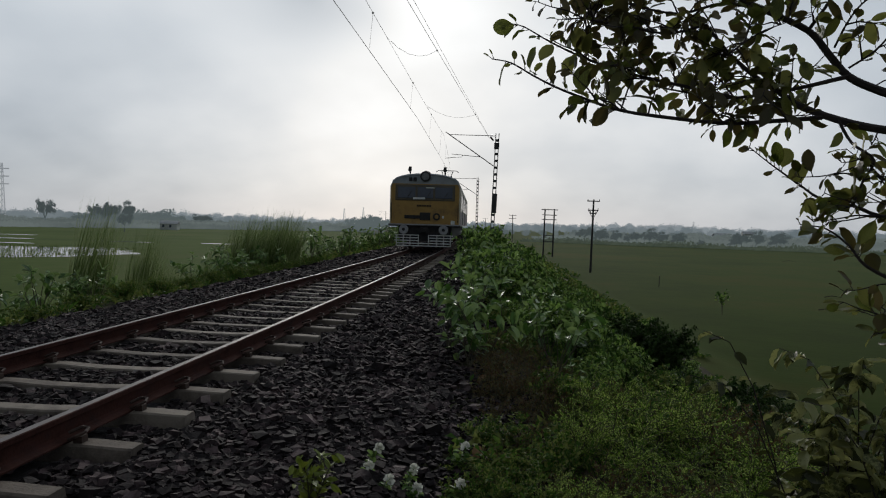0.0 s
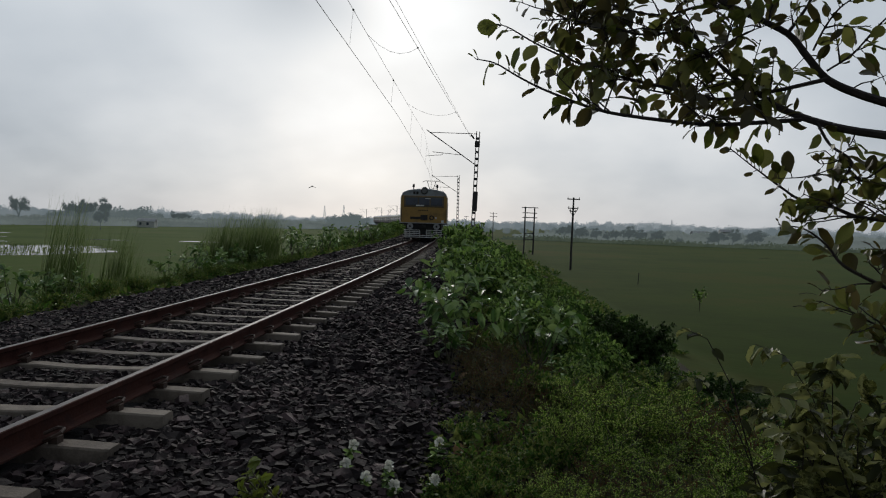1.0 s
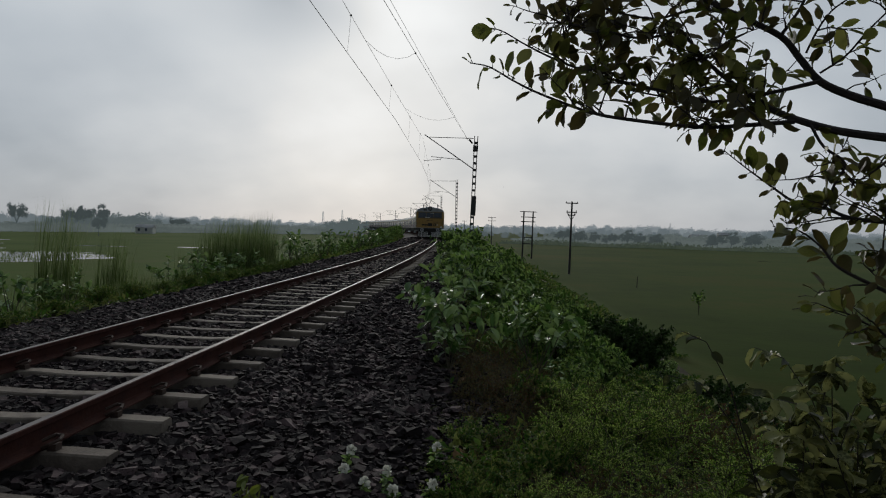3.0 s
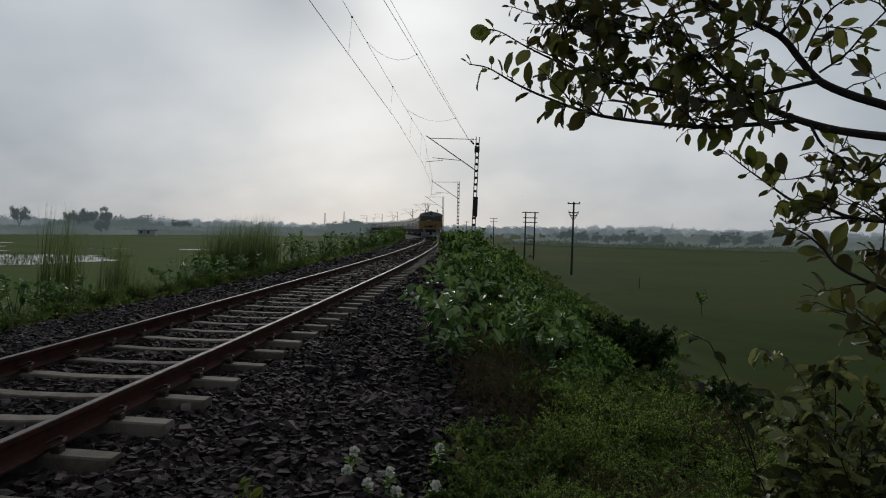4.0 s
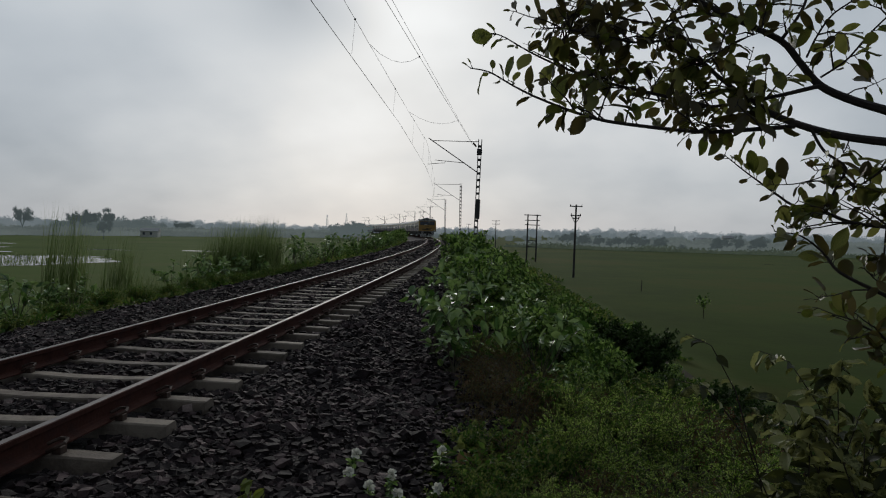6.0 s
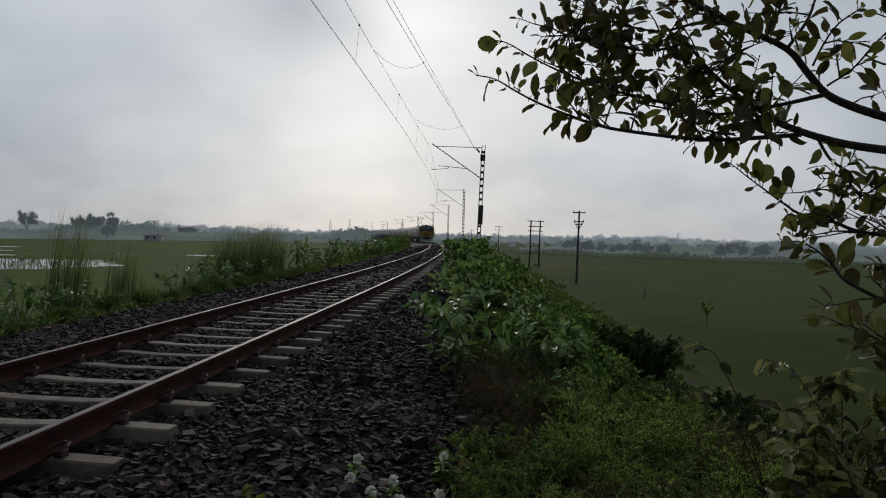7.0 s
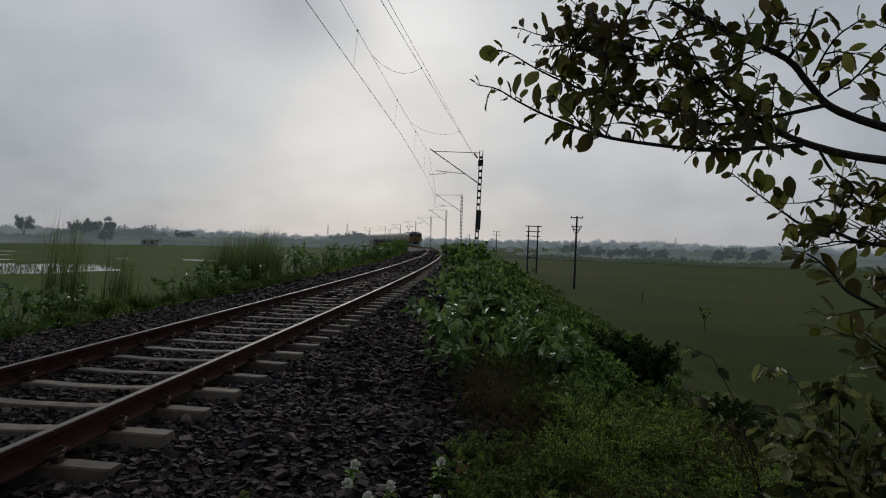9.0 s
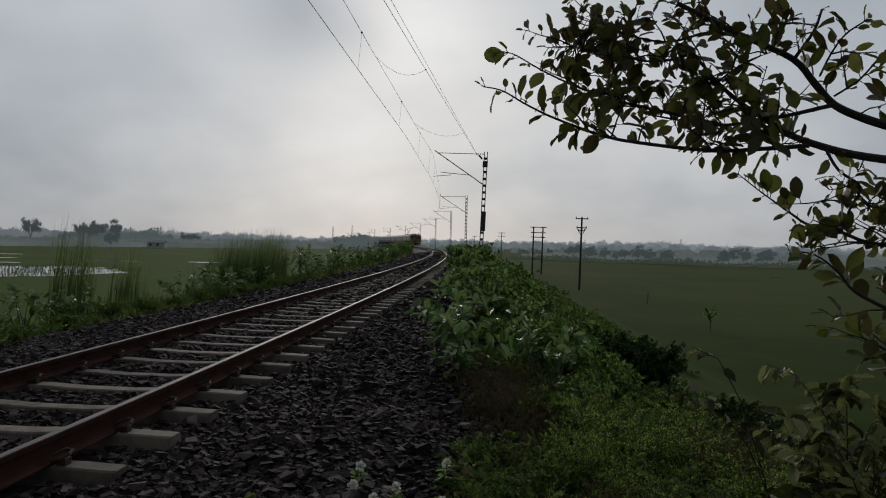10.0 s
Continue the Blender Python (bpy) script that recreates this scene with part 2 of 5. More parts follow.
def ground_z(o, s):
    z = float(profile(o, s))
    bank = max(0.0, 1 - abs(abs(o) - 6.5) / 4.5)
    return z + bank * (0.22 * noise.noise((o * 0.5, s * 0.35, 2.0)) + 0.08 * noise.noise((o * 1.7, s * 1.3, 5.0)))


# ---- the ground: one sheet from the bank to the horizon ----
def build_ground():
    os_ = sorted(set([-3500, -1800, -900, -450, -250, -140, -80, -45, -28, -18] + list(np.arange(-14, 14.01, 0.35).round(3)) +
                     [18, 28, 45, 80, 140, 250, 450, 900, 1800, 3500]))
    ys = sorted(set([-400, -150, -60] + list(np.arange(-30, 60.1, 0.6).round(3)) + list(np.arange(63, 200, 4.0)) + [220, 260, 310, 370, 450, 600, 900, 1500, 2500, 4500]))
    verts = []
    for y in ys:
        yc = min(max(y, -150), 420)
        xc = -R + math.sqrt(R * R - yc * yc) - (y - yc) * (yc / math.sqrt(R * R - yc * yc))
        for o in os_:
            verts.append((xc + o, y, ground_z(o, y)))
    w = len(os_)
    faces = [(j * w + i, j * w + i + 1, (j + 1) * w + i + 1, (j + 1) * w + i) for j in range(len(ys) - 1) for i in range(w - 1)]
    me = mesh("ground", verts, faces, M_FIELD, True)
    me.materials.append(M_SOIL), me.materials.append(M_BED)
    for f in me.polygons:
        o = os_[f.index % (w - 1)]
        f.material_index = 2 if -3.95 < o < 2.9 else 1 if -9.5 < o < 9.5 else 0
    tagged(new("ground", me), "green paddy land with a raised earth railway bank", "ground", kind="structure")


build_ground()


# ---- the railway track ----
SLEEPER_STEP = 0.742


def rail_mesh(o):
    sec = [(-0.075, -0.172), (0.075, -0.172), (0.075, -0.16), (0.02, -0.145), (0.009, -0.13), (0.009, -0.055), (0.034, -0.04), (0.034, -0.008),
           (0.026, -0.002), (0.011, 0.0), (-0.011, 0.0), (-0.026, -0.002), (-0.034, -0.008), (-0.034, -0.04), (-0.009, -0.055), (-0.009, -0.13), (-0.02, -0.145), (-0.075, -0.16)]
    ss = list(np.arange(-25, 60, 1.5)) + list(np.arange(60, 470, 5.0))
    verts, faces, k = [], [], len(sec)
    for s in ss:
        verts += [along(s, o + x, z) for x, z in sec]
    for j in range(len(ss) - 1):
        for i in range(k):
            faces.append((j * k + i, j * k + (i + 1) % k, (j + 1) * k + (i + 1) % k, (j + 1) * k + i))
    me = mesh("rail", verts, faces, M_RAIL)
    me.materials.append(M_HEAD)
    for f in me.polygons:
        f.material_index = 1 if f.index % k in (8, 9, 10) else 0
    return me


def sleeper_mesh():
    """Pre-stressed concrete sleeper: deeper and wider under the rails, waisted in the middle."""
    bm = bmesh.new()
    rings = []
    for x, top, wt, wb in ((-1.375, -0.184, 0.078, 0.125), (-1.1, -0.175, 0.08, 0.128), (-0.6, -0.177, 0.08, 0.128), (-0.25, -0.193, 0.085, 0.115),
                           (0.25, -0.193, 0.085, 0.115), (0.6, -0.177, 0.08, 0.128), (1.1, -0.175, 0.08, 0.128), (1.375, -0.184, 0.078, 0.125)):
        rings.append([bm.verts.new(v) for v in ((x, -wb, -0.4), (x, -wt, top - 0.012), (x, -wt + 0.014, top), (x, wt - 0.014, top), (x, wt, top - 0.012), (x, wb, -0.4))])
    for a, b in zip(rings, rings[1:]):
        for i in range(5):
            bm.faces.new((a[i], b[i], b[i + 1], a[i + 1]))
    bm.faces.new(rings[0]), bm.faces.new(rings[-1][::-1])
    bmesh.ops.recalc_face_normals(bm, faces=bm.faces)
    me = bpy.data.meshes.new("sleeper")
    bm.to_mesh(me), bm.free()
    me.materials.append(M_CONC)
    return me


def clip_mesh():
    bm = bmesh.new()
    tube(bm, [(0.0, -0.05, 0), (0.06, -0.06, 0.03), (0.1, -0.02, 0.05), (0.085, 0.035, 0.06), (0.035, 0.05, 0.06), (0.0, 0.03, 0.045), (-0.03, 0.0, 0.03)], 0.012, 6)
    box(bm, 0.03, 0.09, -0.045, 0.02, -0.02, 0.025)
    me = bpy.data.meshes.new("rail_clip")
    bm.to_mesh(me), bm.free()
    me.materials.append(M_CLIP)
    return me


def build_track():
    track = tagged(empty("railway_track"), "single rusty broad-gauge track on pale concrete sleepers", "railway track")
    for o in (-RAIL, RAIL):
        piece("rail", rail_mesh(o), track, label="rusty brown rail with a bright worn head")
    sm, cm = sleeper_mesh(), clip_mesh()
    rnd = random.Random(4)
    for i in range(-8, 270):
        s = 4.13 + i * SLEEPER_STEP
        sl = piece("sleeper", sm, track, on_track(s + rnd.uniform(-0.02, 0.02), rnd.uniform(-0.02, 0.02), rnd.uniform(-0.008, 0.004), rnd.uniform(-0.6, 0.6)))
        if -3 <= i < 36:
            for o, sg in ((-RAIL, -1), (-RAIL, 1), (RAIL, -1), (RAIL, 1)):
                piece("rail_clip", cm, sl, pose(o + sg * 0.055, 0, -0.155, 0, 0, 0 if sg > 0 else 180))
    # sleepers far along the line lie too close together to count
    bm = bmesh.new()
    for i in range(270, 620):
        c = on_track(4.13 + i * SLEEPER_STEP)
        bmesh.ops.create_cube(bm, size=1, matrix=c @ Matrix.LocRotScale((0, 0, -0.29), None, (2.75, 0.2, 0.22)))
    tagged(part("far_sleepers", bm, M_CONC, track), kind="stuff")
    return track


track = build_track()


# ---- ballast ----
def stone_shapes(n, rng):
    """Angular stones: jittered, squashed blocks of 8 corners. Returns corners (n, 8, 3)."""
    cube = np.array([(x, y, z) for z in (-1, 1) for y in (-1, 1) for x in (-1, 1)], float)
    v = cube[None] * rng.uniform(0.45, 1.0, (n, 8, 3))
    v *= rng.uniform(0.6, 1.0, (n, 1, 3))
    q = rng.normal(size=(n, 4))
    q /= np.linalg.norm(q, axis=1, keepdims=True)
    w, x, y, z = q.T
    m = np.stack([1 - 2 * (y * y + z * z), 2 * (x * y - z * w), 2 * (x * z + y * w), 2 * (x * y + z * w), 1 - 2 * (x * x + z * z), 2 * (y * z - x * w),
                  2 * (x * z - y * w), 2 * (y * z + x * w), 1 - 2 * (x * x + y * y)], 1).reshape(n, 3, 3)
    return np.einsum("nij,nkj->nki", m, v)


STONE_FACES = np.array([(0, 2, 3), (0, 3, 1), (4, 5, 7), (4, 7, 6), (0, 1, 5), (0, 5, 4), (2, 6, 7), (2, 7, 3), (0, 4, 6), (0, 6, 2), (1, 3, 7), (1, 7, 5)])


def ballast_height(o, s):
    return np.interp(o, [-4.6, -4.0, -1.75, -1.2, -0.95, -0.8, 0.8, 0.95, 1.2, 1.75, 3.1, 3.7, 4.3], [-0.60, -0.5, -0.25, -0.26, -0.26, -0.225, -0.225, -0.26, -0.27, -0.25, -0.48, -0.61, -0.73])


def build_ballast():
    rng = np.random.default_rng(7)
    bed = tagged(empty("ballast"), "dark grey crushed-stone ballast heaped round the sleepers", "ballast", kind="structure")
    O, S, Z = [], [], []
    for s0, s1, dens, size in ((2.4, 7, 820, 0.035), (-3, 2.4, 250, 0.045), (7, 16, 400, 0.042), (16, 30, 150, 0.058), (30, 60, 50, 0.085), (60, 110, 18, 0.12)):
        n = int((s1 - s0) * 8.2 * dens)
        o, s = rng.uniform(-4.3, 4.25, n), rng.uniform(s0, s1, n)
        keep = rng.random(n) < np.interp(o, [-4.3, -3.8, 2.85, 3.4, 4.25], [0.1, 1, 1, 0.4, 0.04])
        # stones stay off the sleepers and the rails
        ph = ((s - 4.13) / SLEEPER_STEP + 0.5) % 1 - 0.5
        keep &= ~((np.abs(ph) * SLEEPER_STEP < 0.13) & (np.abs(o) < 1.40))
        keep &= ~(np.abs(np.abs(o) - RAIL) < 0.10)
        o, s = o[keep], s[keep]
        O.append(o), S.append(s), Z.append(size * rng.lognormal(0, 0.28, len(o)))
    o, s, r = np.concatenate(O), np.concatenate(S), np.concatenate(Z)
    a = s / R
    z = ballast_height(o, s) + r * rng.uniform(-0.25, 0.45, len(o)) + 0.02 * np.sin(o * 5 + s * 3) * (np.abs(o) > 1.4)
    c = np.stack([-R + (R + o) * np.cos(a), (R + o) * np.sin(a), z], 1)
    v = stone_shapes(len(o), rng) * r[:, None, None]
    v[:, :, 2] *= 0.58
    # the stones nearest the path beside the track are parts of their own
    near = np.where((s > 3.6) & (s < 6.2) & (o > 1.6) & (o < 3.2))[0]
    near = near[rng.permutation(len(near))[:300]]
    rest = np.setdiff1d(np.arange(len(o)), near)
    verts = (v[rest] + c[rest][:, None]).reshape(-1, 3)
    faces = (STONE_FACES[None] + 8 * np.arange(len(rest))[:, None, None]).reshape(-1, 3)
    tagged(piece("loose_stones", mesh("loose_stones", verts, faces, M_STONE), bed), kind="stuff")
    shapes = [mesh("stone", stone_shapes(1, rng)[0] * (1, 1, 0.58), STONE_FACES, M_STONE) for _ in range(24)]
    for i in near:
        piece("stone", shapes[i % 24], bed, Matrix.LocRotScale(c[i], Euler((0, 0, rng.uniform(0, 6.28))), (r[i],) * 3))
    return bed


# ---- overhead line ----
MAST_O = 3.72
MASTS = [50.0 + 45.0 * i for i in range(8)]


def build_mast():
    """Lattice mast of two channels and battens, with its cantilever. Origin at rail level; the arm reaches to -x."""
    mast = empty("catenary_mast")
    for x in (-0.115, 0.115):
        bm = bmesh.new()
        box(bm, x - 0.03, x + 0.03, -0.09, 0.09, -1.2, 8.2)
        part("upright", bm, M_STEEL, mast)
    for i in range(17):
        z = -0.4 + i * 0.5
        bm = bmesh.new()
        box(bm, -0.087, 0.087, -0.095, 0.095, z, z + 0.17)
        part("batten", bm, M_STEEL, mast)
    bm = bmesh.new()
    rod(bm, (-0.15, 0, 8.02), (-3.5, 0, 7.96), 0.024)
    part("stay_tube", bm, M_STEEL, mast)
    bm = bmesh.new()
    rod(bm, (-0.15, 0, 5.79), (-3.83, 0, 8.13), 0.034)
    part("bracket_tube", bm, M_STEEL, mast)
    bm = bmesh.new()
    rod(bm, (-1.1, 0, 6.41), (-3.3, 0, 6.53), 0.022)
    part("register_tube", bm, M_STEEL, mast)
    bm = bmesh.new()
    tube(bm, [(-2.5, 0, 6.48), (-2.55, 0, 6.35), (-3.2, 0, 6.28), (-3.8, 0, 6.19)], 0.018)
    part("steady_arm", bm, M_STEEL, mast)
    for a, b in (((-0.2, 0, 8.02), (-0.75, 0, 8.01)), ((-0.2, 0, 5.82), (-0.7, 0, 6.14))):
        a, b = Vector(a), Vector(b)
        bm = bmesh.new()
        for k in range(7):
            c = a + (b - a) * (k + 0.5) / 7
            rod(bm, c - (b - a) * 0.02, c + (b - a) * 0.02, 0.06, 0.04)
        part("insulator", bm, M_PORC, mast)
    return tagged(mast, "dark steel lattice mast with a bracket arm beside the track", "catenary mast", group="masts along the line")


def build_masts():
    first = build_mast()
    first.matrix_basis = on_track(MASTS[0], MAST_O + 0.02) @ pose(0, 0, 0, 0, 1.6, 0)
    for s in MASTS[1:]:
        copy_thing(first, on_track(s, MAST_O))
    # the first mast in view also anchors two wires: balance weight, clamp box and strain insulator
    bm = bmesh.new()
    box(bm, -0.14, 0.22, -0.32, -0.12, 2.3, 3.75, 0.03)
    part("balance_weight", bm, M_STEEL, first, "stack of dark balance weights")
    bm = bmesh.new()
    box(bm, -0.2, 0.17, -0.16, 0.12, 7.05, 7.5, 0.03)
    part("clamp_box", bm, M_STEEL, first)
    bm = bmesh.new()
    for k in range(5):
        rod(bm, (-0.3 - 0.05 * k, -0.2 - 0.25 * k, 7.66 + 0.02 * k), (-0.32 - 0.05 * k, -0.3 - 0.25 * k, 7.67 + 0.02 * k), 0.07, 0.04)
    part("strain_insulator", bm, M_PORC, first)
    tagged(first, "dark lattice anchor mast with balance weights and arm")


build_masts()


def wire(name, pts, r, label, knobs=()):
    bm = bmesh.new()
    tube(bm, pts, r, 5)
    for k in knobs:
        bmesh.ops.create_icosphere(bm, subdivisions=1, radius=0.035, matrix=Matrix.Translation(k))
    me = bpy.data.meshes.new(name)
    bm.to_mesh(me), bm.free()
    me.materials.append(M_WIRE)
    return tagged(new(name, me), label, "wire", group="overhead wires")


def catenary(s, s0, s1):
    u = (s - s0) / (s1 - s0)
    return 8.0 - 4 * 0.86 * u * (1 - u)


def build_wires():
    posts = [-8.0] + MASTS
    for s0, s1 in zip(posts, posts[1:]):
        k = [s0 + (s1 - s0) * i / 12 for i in range(13)]
        wire("contact_wire", [along(s, -0.08, 6.17) for s in (k[0], k[4], k[8], k[12])], 0.0085, "taut copper contact wire above the track")
        drops = [s1 - 3.5 - 9.3 * i for i in range(5)]
        w = wire("catenary_wire", [along(s, 0.0, catenary(s, s0, s1)) for s in k], 0.0065, "sagging catenary wire that carries the contact wire",
                 [along(s, 0.0, catenary(s, s0, s1)) for s in drops])
        for s in drops:
            bm = bmesh.new()
            rod(bm, along(s, 0.0, catenary(s, s0, s1)), along(s, -0.08, 6.17), 0.0035, sides=4)
            part("dropper", bm, M_WIRE, w)
    # two wires that leave the line and are anchored at the first mast
    a, b = along(49.6, 3.4, 7.75), Vector((-0.71, -8.0, 7.75))
    lo = lambda u: a.lerp(b, u)
    clamps = [lo(0.185), lo(0.43)]
    anchored = wire("anchor_wire", [lo(0), lo(0.5), lo(1)], 0.0085, "wire led aside to the anchor mast", clamps)
    wire("anchor_wire", [lo(0.02) + Vector((0, 0, 0.03)), lo(0.5) + Vector((0.16, 0, 0.03)), lo(1) + Vector((0.34, 0, 0.03))], 0.0065, "wire led aside to the anchor mast")
    for u, s in ((0.185, 33.8), (0.43, 21.0)):
        p, q = lo(u), along(s, 0.0, catenary(s, -8.0, 50.0))
        mid = [p.lerp(q, t) - Vector((0, 0, 1.5 * t * (1 - t))) for t in (0, 0.2, 0.4, 0.6, 0.8, 1)]
        bm = bmesh.new()
        tube(bm, mid, 0.006, 5)
        part("jumper", bm, M_WIRE, anchored)


build_wires()


# ---- the train ----
CAR, PITCH, CARS, SPEED = 20.7, 21.4, 12, 17.4
TAIL0 = 34.6


def body_section(w=1.83, floor=1.28, eave=3.27, top=3.98):
    pts = [(-w, floor), (-w, eave)]
    for k in range(1, 12):
        a = math.pi * (1 - k / 12)
        pts.append((w * math.cos(a) * (1 - 0.04), eave + 0.12 + (top - eave - 0.12) * math.sin(a) ** 0.75))
    pts += [(w, eave), (w, floor)]
    return pts


def build_coach(cab):
    """One coach; its origin is at rail level below its rear end, the coach extends along +y."""
    car = empty("train_coach")
    sec = body_section()
    n = len(sec)
    bm = bmesh.new()
    ys = [0.0, 0.12, CAR] if cab else [0.0, CAR]
    rings = []
    for y in ys:
        f = 0.965 if (cab and y == 0.0) else 1.0
        rings.append([bm.verts.new((x * f, y, 1.28 + (z - 1.28) * f)) for x, z in sec])
    for a, b in zip(rings, rings[1:]):
        for i in range(n):
            bm.faces.new((a[i], a[(i + 1) % n], b[(i + 1) % n], b[i]))
    bm.faces.new(rings[0][::-1]), bm.faces.new(rings[-1])
    bmesh.ops.bisect_plane(bm, geom=bm.verts[:] + bm.edges[:] + bm.faces[:], plane_co=(0, 0, 3.42), plane_no=(0, 0, 1))
    bmesh.ops.recalc_face_normals(bm, faces=bm.faces)
    body = part("body", bm, M_YELLOW if cab else M_CREAM, car, "ochre and grey coach body" if cab else "cream coach body")
    me = body.data
    me.materials.append(M_ROOF), me.materials.append(M_CREAM)
    for f in me.polygons:
        c = f.center
        if abs(f.normal.y) < 0.5:
            f.material_index = 1 if c.z > 3.35 else 2
        elif c.z > 3.42:
            f.material_index = 1
    # coloured band along the sides, windows and doors
    for sd in (-1, 1):
        bm = bmesh.new()
        box(bm, sd * 1.833 - 0.006, sd * 1.833 + 0.006, 0.2, CAR - 0.05, 1.3, 2.05)
        part("side_band", bm, M_MAUVE, car)
        for k in range(12):
            y = 1.5 + k * 1.55
            if k in (2, 6, 10):
                bm = bmesh.new()
                box(bm, sd * 1.84 - 0.012, sd * 1.84 + 0.012, y - 0.1, y + 1.05, 1.35, 3.1)
                part("doorway", bm, M_DARK, car)
            else:
                bm = bmesh.new()
                box(bm, sd * 1.84 - 0.01, sd * 1.84 + 0.01, y, y + 1.0, 2.15, 2.95)
                part("window", bm, M_GLASS, car)
    bm = bmesh.new()
    box(bm, -1.4, 1.4, 0.4, CAR - 0.4, 0.6, 1.28, 0.05)
    part("underframe", bm, M_DARK, car)
    for y in (3.0, CAR - 3.0):
        bm = bmesh.new()
        for sd in (-1, 1):
            box(bm, sd * 1.05 - 0.06, sd * 1.05 + 0.06, y - 1.9, y + 1.9, 0.45, 0.7, 0.04)
        box(bm, -1.0, 1.0, y - 0.3, y + 0.3, 0.4, 0.65)
        bogie = part("bogie", bm, M_DARK, car)
        for dy in (-1.4, 1.4):
            for sd in (-1, 1):
                bm = bmesh.new()
                rod(bm, (sd * 0.80, y + dy, 0.47), (sd * 0.93, y + dy, 0.47), 0.47, sides=20)
                part("wheel", bm, M_RAIL, bogie)
    for k in range(5):
        bm = bmesh.new()
        y = 2.5 + k * 3.8
        box(bm, -0.5, 0.5, y, y + 1.1, 3.92, 4.1, 0.05)
        part("roof_vent", bm, M_ROOF, car)
    return car


def build_cab_front(car):
    """The cab end that faces the camera."""
    bm = bmesh.new()
    box(bm, -1.55, 1.55, -0.035, 0.06, 2.55, 3.38, 0.05)
    band = part("windscreen_band", bm, M_BAND, car, "brown band round the windscreens")
    for x0, x1 in ((-1.42, -0.5), (-0.4, 0.42), (0.52, 1.42)):
        bm = bmesh.new()
        box(bm, x0, x1, -0.05, 0.0, 2.68, 3.26, 0.03)
        part("windscreen", bm, M_GLASS, band)
    bm = bmesh.new()
    box(bm, -0.62, 0.0, -0.06, -0.04, 2.62, 2.72)
    box(bm, 0.05, 0.5, -0.06, -0.04, 3.2, 3.25)
    part("notice", bm, M_WHITE, car)
    # headlamp on the brow
    bm = bmesh.new()
    rod(bm, (0, -0.12, 3.8), (0, 0.5, 3.84), 0.27, 0.3, 20)
    lamp = part("headlamp", bm, M_DARK, car, smooth=False)
    bm = bmesh.new()
    rod(bm, (0, -0.14, 3.8), (0, -0.12, 3.8), 0.19, sides=20)
    part("lens", bm, M_LAMP, lamp)
    for x in (-0.85, -0.62):
        bm = bmesh.new()
        box(bm, x, x + 0.17, -0.08, 0.15, 3.55, 3.75, 0.02)
        part("marker_lamp", bm, M_DARK, car)
    # horns on the roof
    for x in (-0.85, 0.98):
        bm = bmesh.new()
        rod(bm, (x, 0.5, 3.8), (x, 0.5, 4.2), 0.04)
        rod(bm, (x, 0.5, 4.18), (x, 0.5, 4.34), 0.06, 0.09, 10)
        rod(bm, (x, 0.6, 4.12), (x, 0.3, 4.16), 0.05, 0.1, 12)
        part("roof_horn", bm, M_DARK, car)
    # number panel and dark equipment below it
    bm = bmesh.new()
    for k in range(6):
        box(bm, -0.42 + k * 0.13, -0.33 + k * 0.13, -0.03, 0.0, 2.26, 2.34)
    part("marking", bm, M_DARK, car)
    bm = bmesh.new()
    box(bm, -1.05, -0.1, -0.05, 0.0, 1.62, 1.8, 0.02)
    box(bm, -0.25, 0.3, -0.07, 0.0, 1.55, 1.95, 0.03)
    part("coupling_panel", bm, M_DARK, car)
    bm = bmesh.new()
    rod(bm, (0.62, -0.05, 1.74), (0.62, 0.0, 1.74), 0.19, sides=20)
    ring = part("round_emblem", bm, M_DARK, car)
    bm = bmesh.new()
    rod(bm, (0.62, -0.07, 1.74), (0.62, -0.05, 1.74), 0.1, sides=16)
    part("hub", bm, M_YELLOW, ring)
    bm = bmesh.new()
    box(bm, 1.36, 1.56, -0.03, 0.0, 1.36, 1.56, 0.01)
    box(bm, 0.9, 1.0, -0.03, 0.0, 1.66, 1.8, 0.01)
    part("notice", bm, M_WHITE, car)
    bm = bmesh.new()
    box(bm, -1.86, 1.86, -0.12, 0.25, 1.22, 1.34, 0.02)
    part("buffer_beam", bm, M_DARK, car)
    bm = bmesh.new()
    box(bm, -1.87, 1.87, -0.14, -0.12, 1.29, 1.35)
    part("sole_bar", bm, M_GREY, car, "pale grey sole bar")
    bm = bmesh.new()
    tube(bm, [(x, -0.03, 1.28 + (z - 1.28) * 0.972) for x, z in body_section(1.79)[1:-1]], 0.022, 5)
    part("gutter", bm, M_GREY, car)
    for x in (-1.72, 1.72):
        bm = bmesh.new()
        rod(bm, (x, -0.1, 1.45), (x, -0.1, 2.45), 0.018, sides=6)
        part("handrail", bm, M_DARK, car)
    for x in (-0.95, 0.05, 0.95):
        bm = bmesh.new()
        rod(bm, (x, -0.07, 2.62), (x + 0.25, -0.07, 3.05), 0.012, sides=5)
        part("wiper", bm, M_DARK, car)
    bm = bmesh.new()
    box(bm, -1.25, 1.25, 0.02, 0.3, 0.45, 1.22)
    part("headstock", bm, M_DARK, car)
    for x in (-1.02, 1.02):
        bm = bmesh.new()
        rod(bm, (x, 0.05, 1.06), (x, -0.5, 1.06), 0.13, sides=12)
        rod(bm, (x, -0.5, 1.06), (x, -0.56, 1.06), 0.24, 0.23, 20)
        buf = part("buffer", bm, M_GREY, car, "grey round buffer")
        bm = bmesh.new()
        rod(bm, (x, -0.565, 1.06), (x, -0.575, 1.06), 0.08, sides=12)
        part("grease_spot", bm, M_DARK, buf)
    bm = bmesh.new()
    box(bm, -0.2, 0.2, -0.3, 0.05, 0.9, 1.18, 0.05)
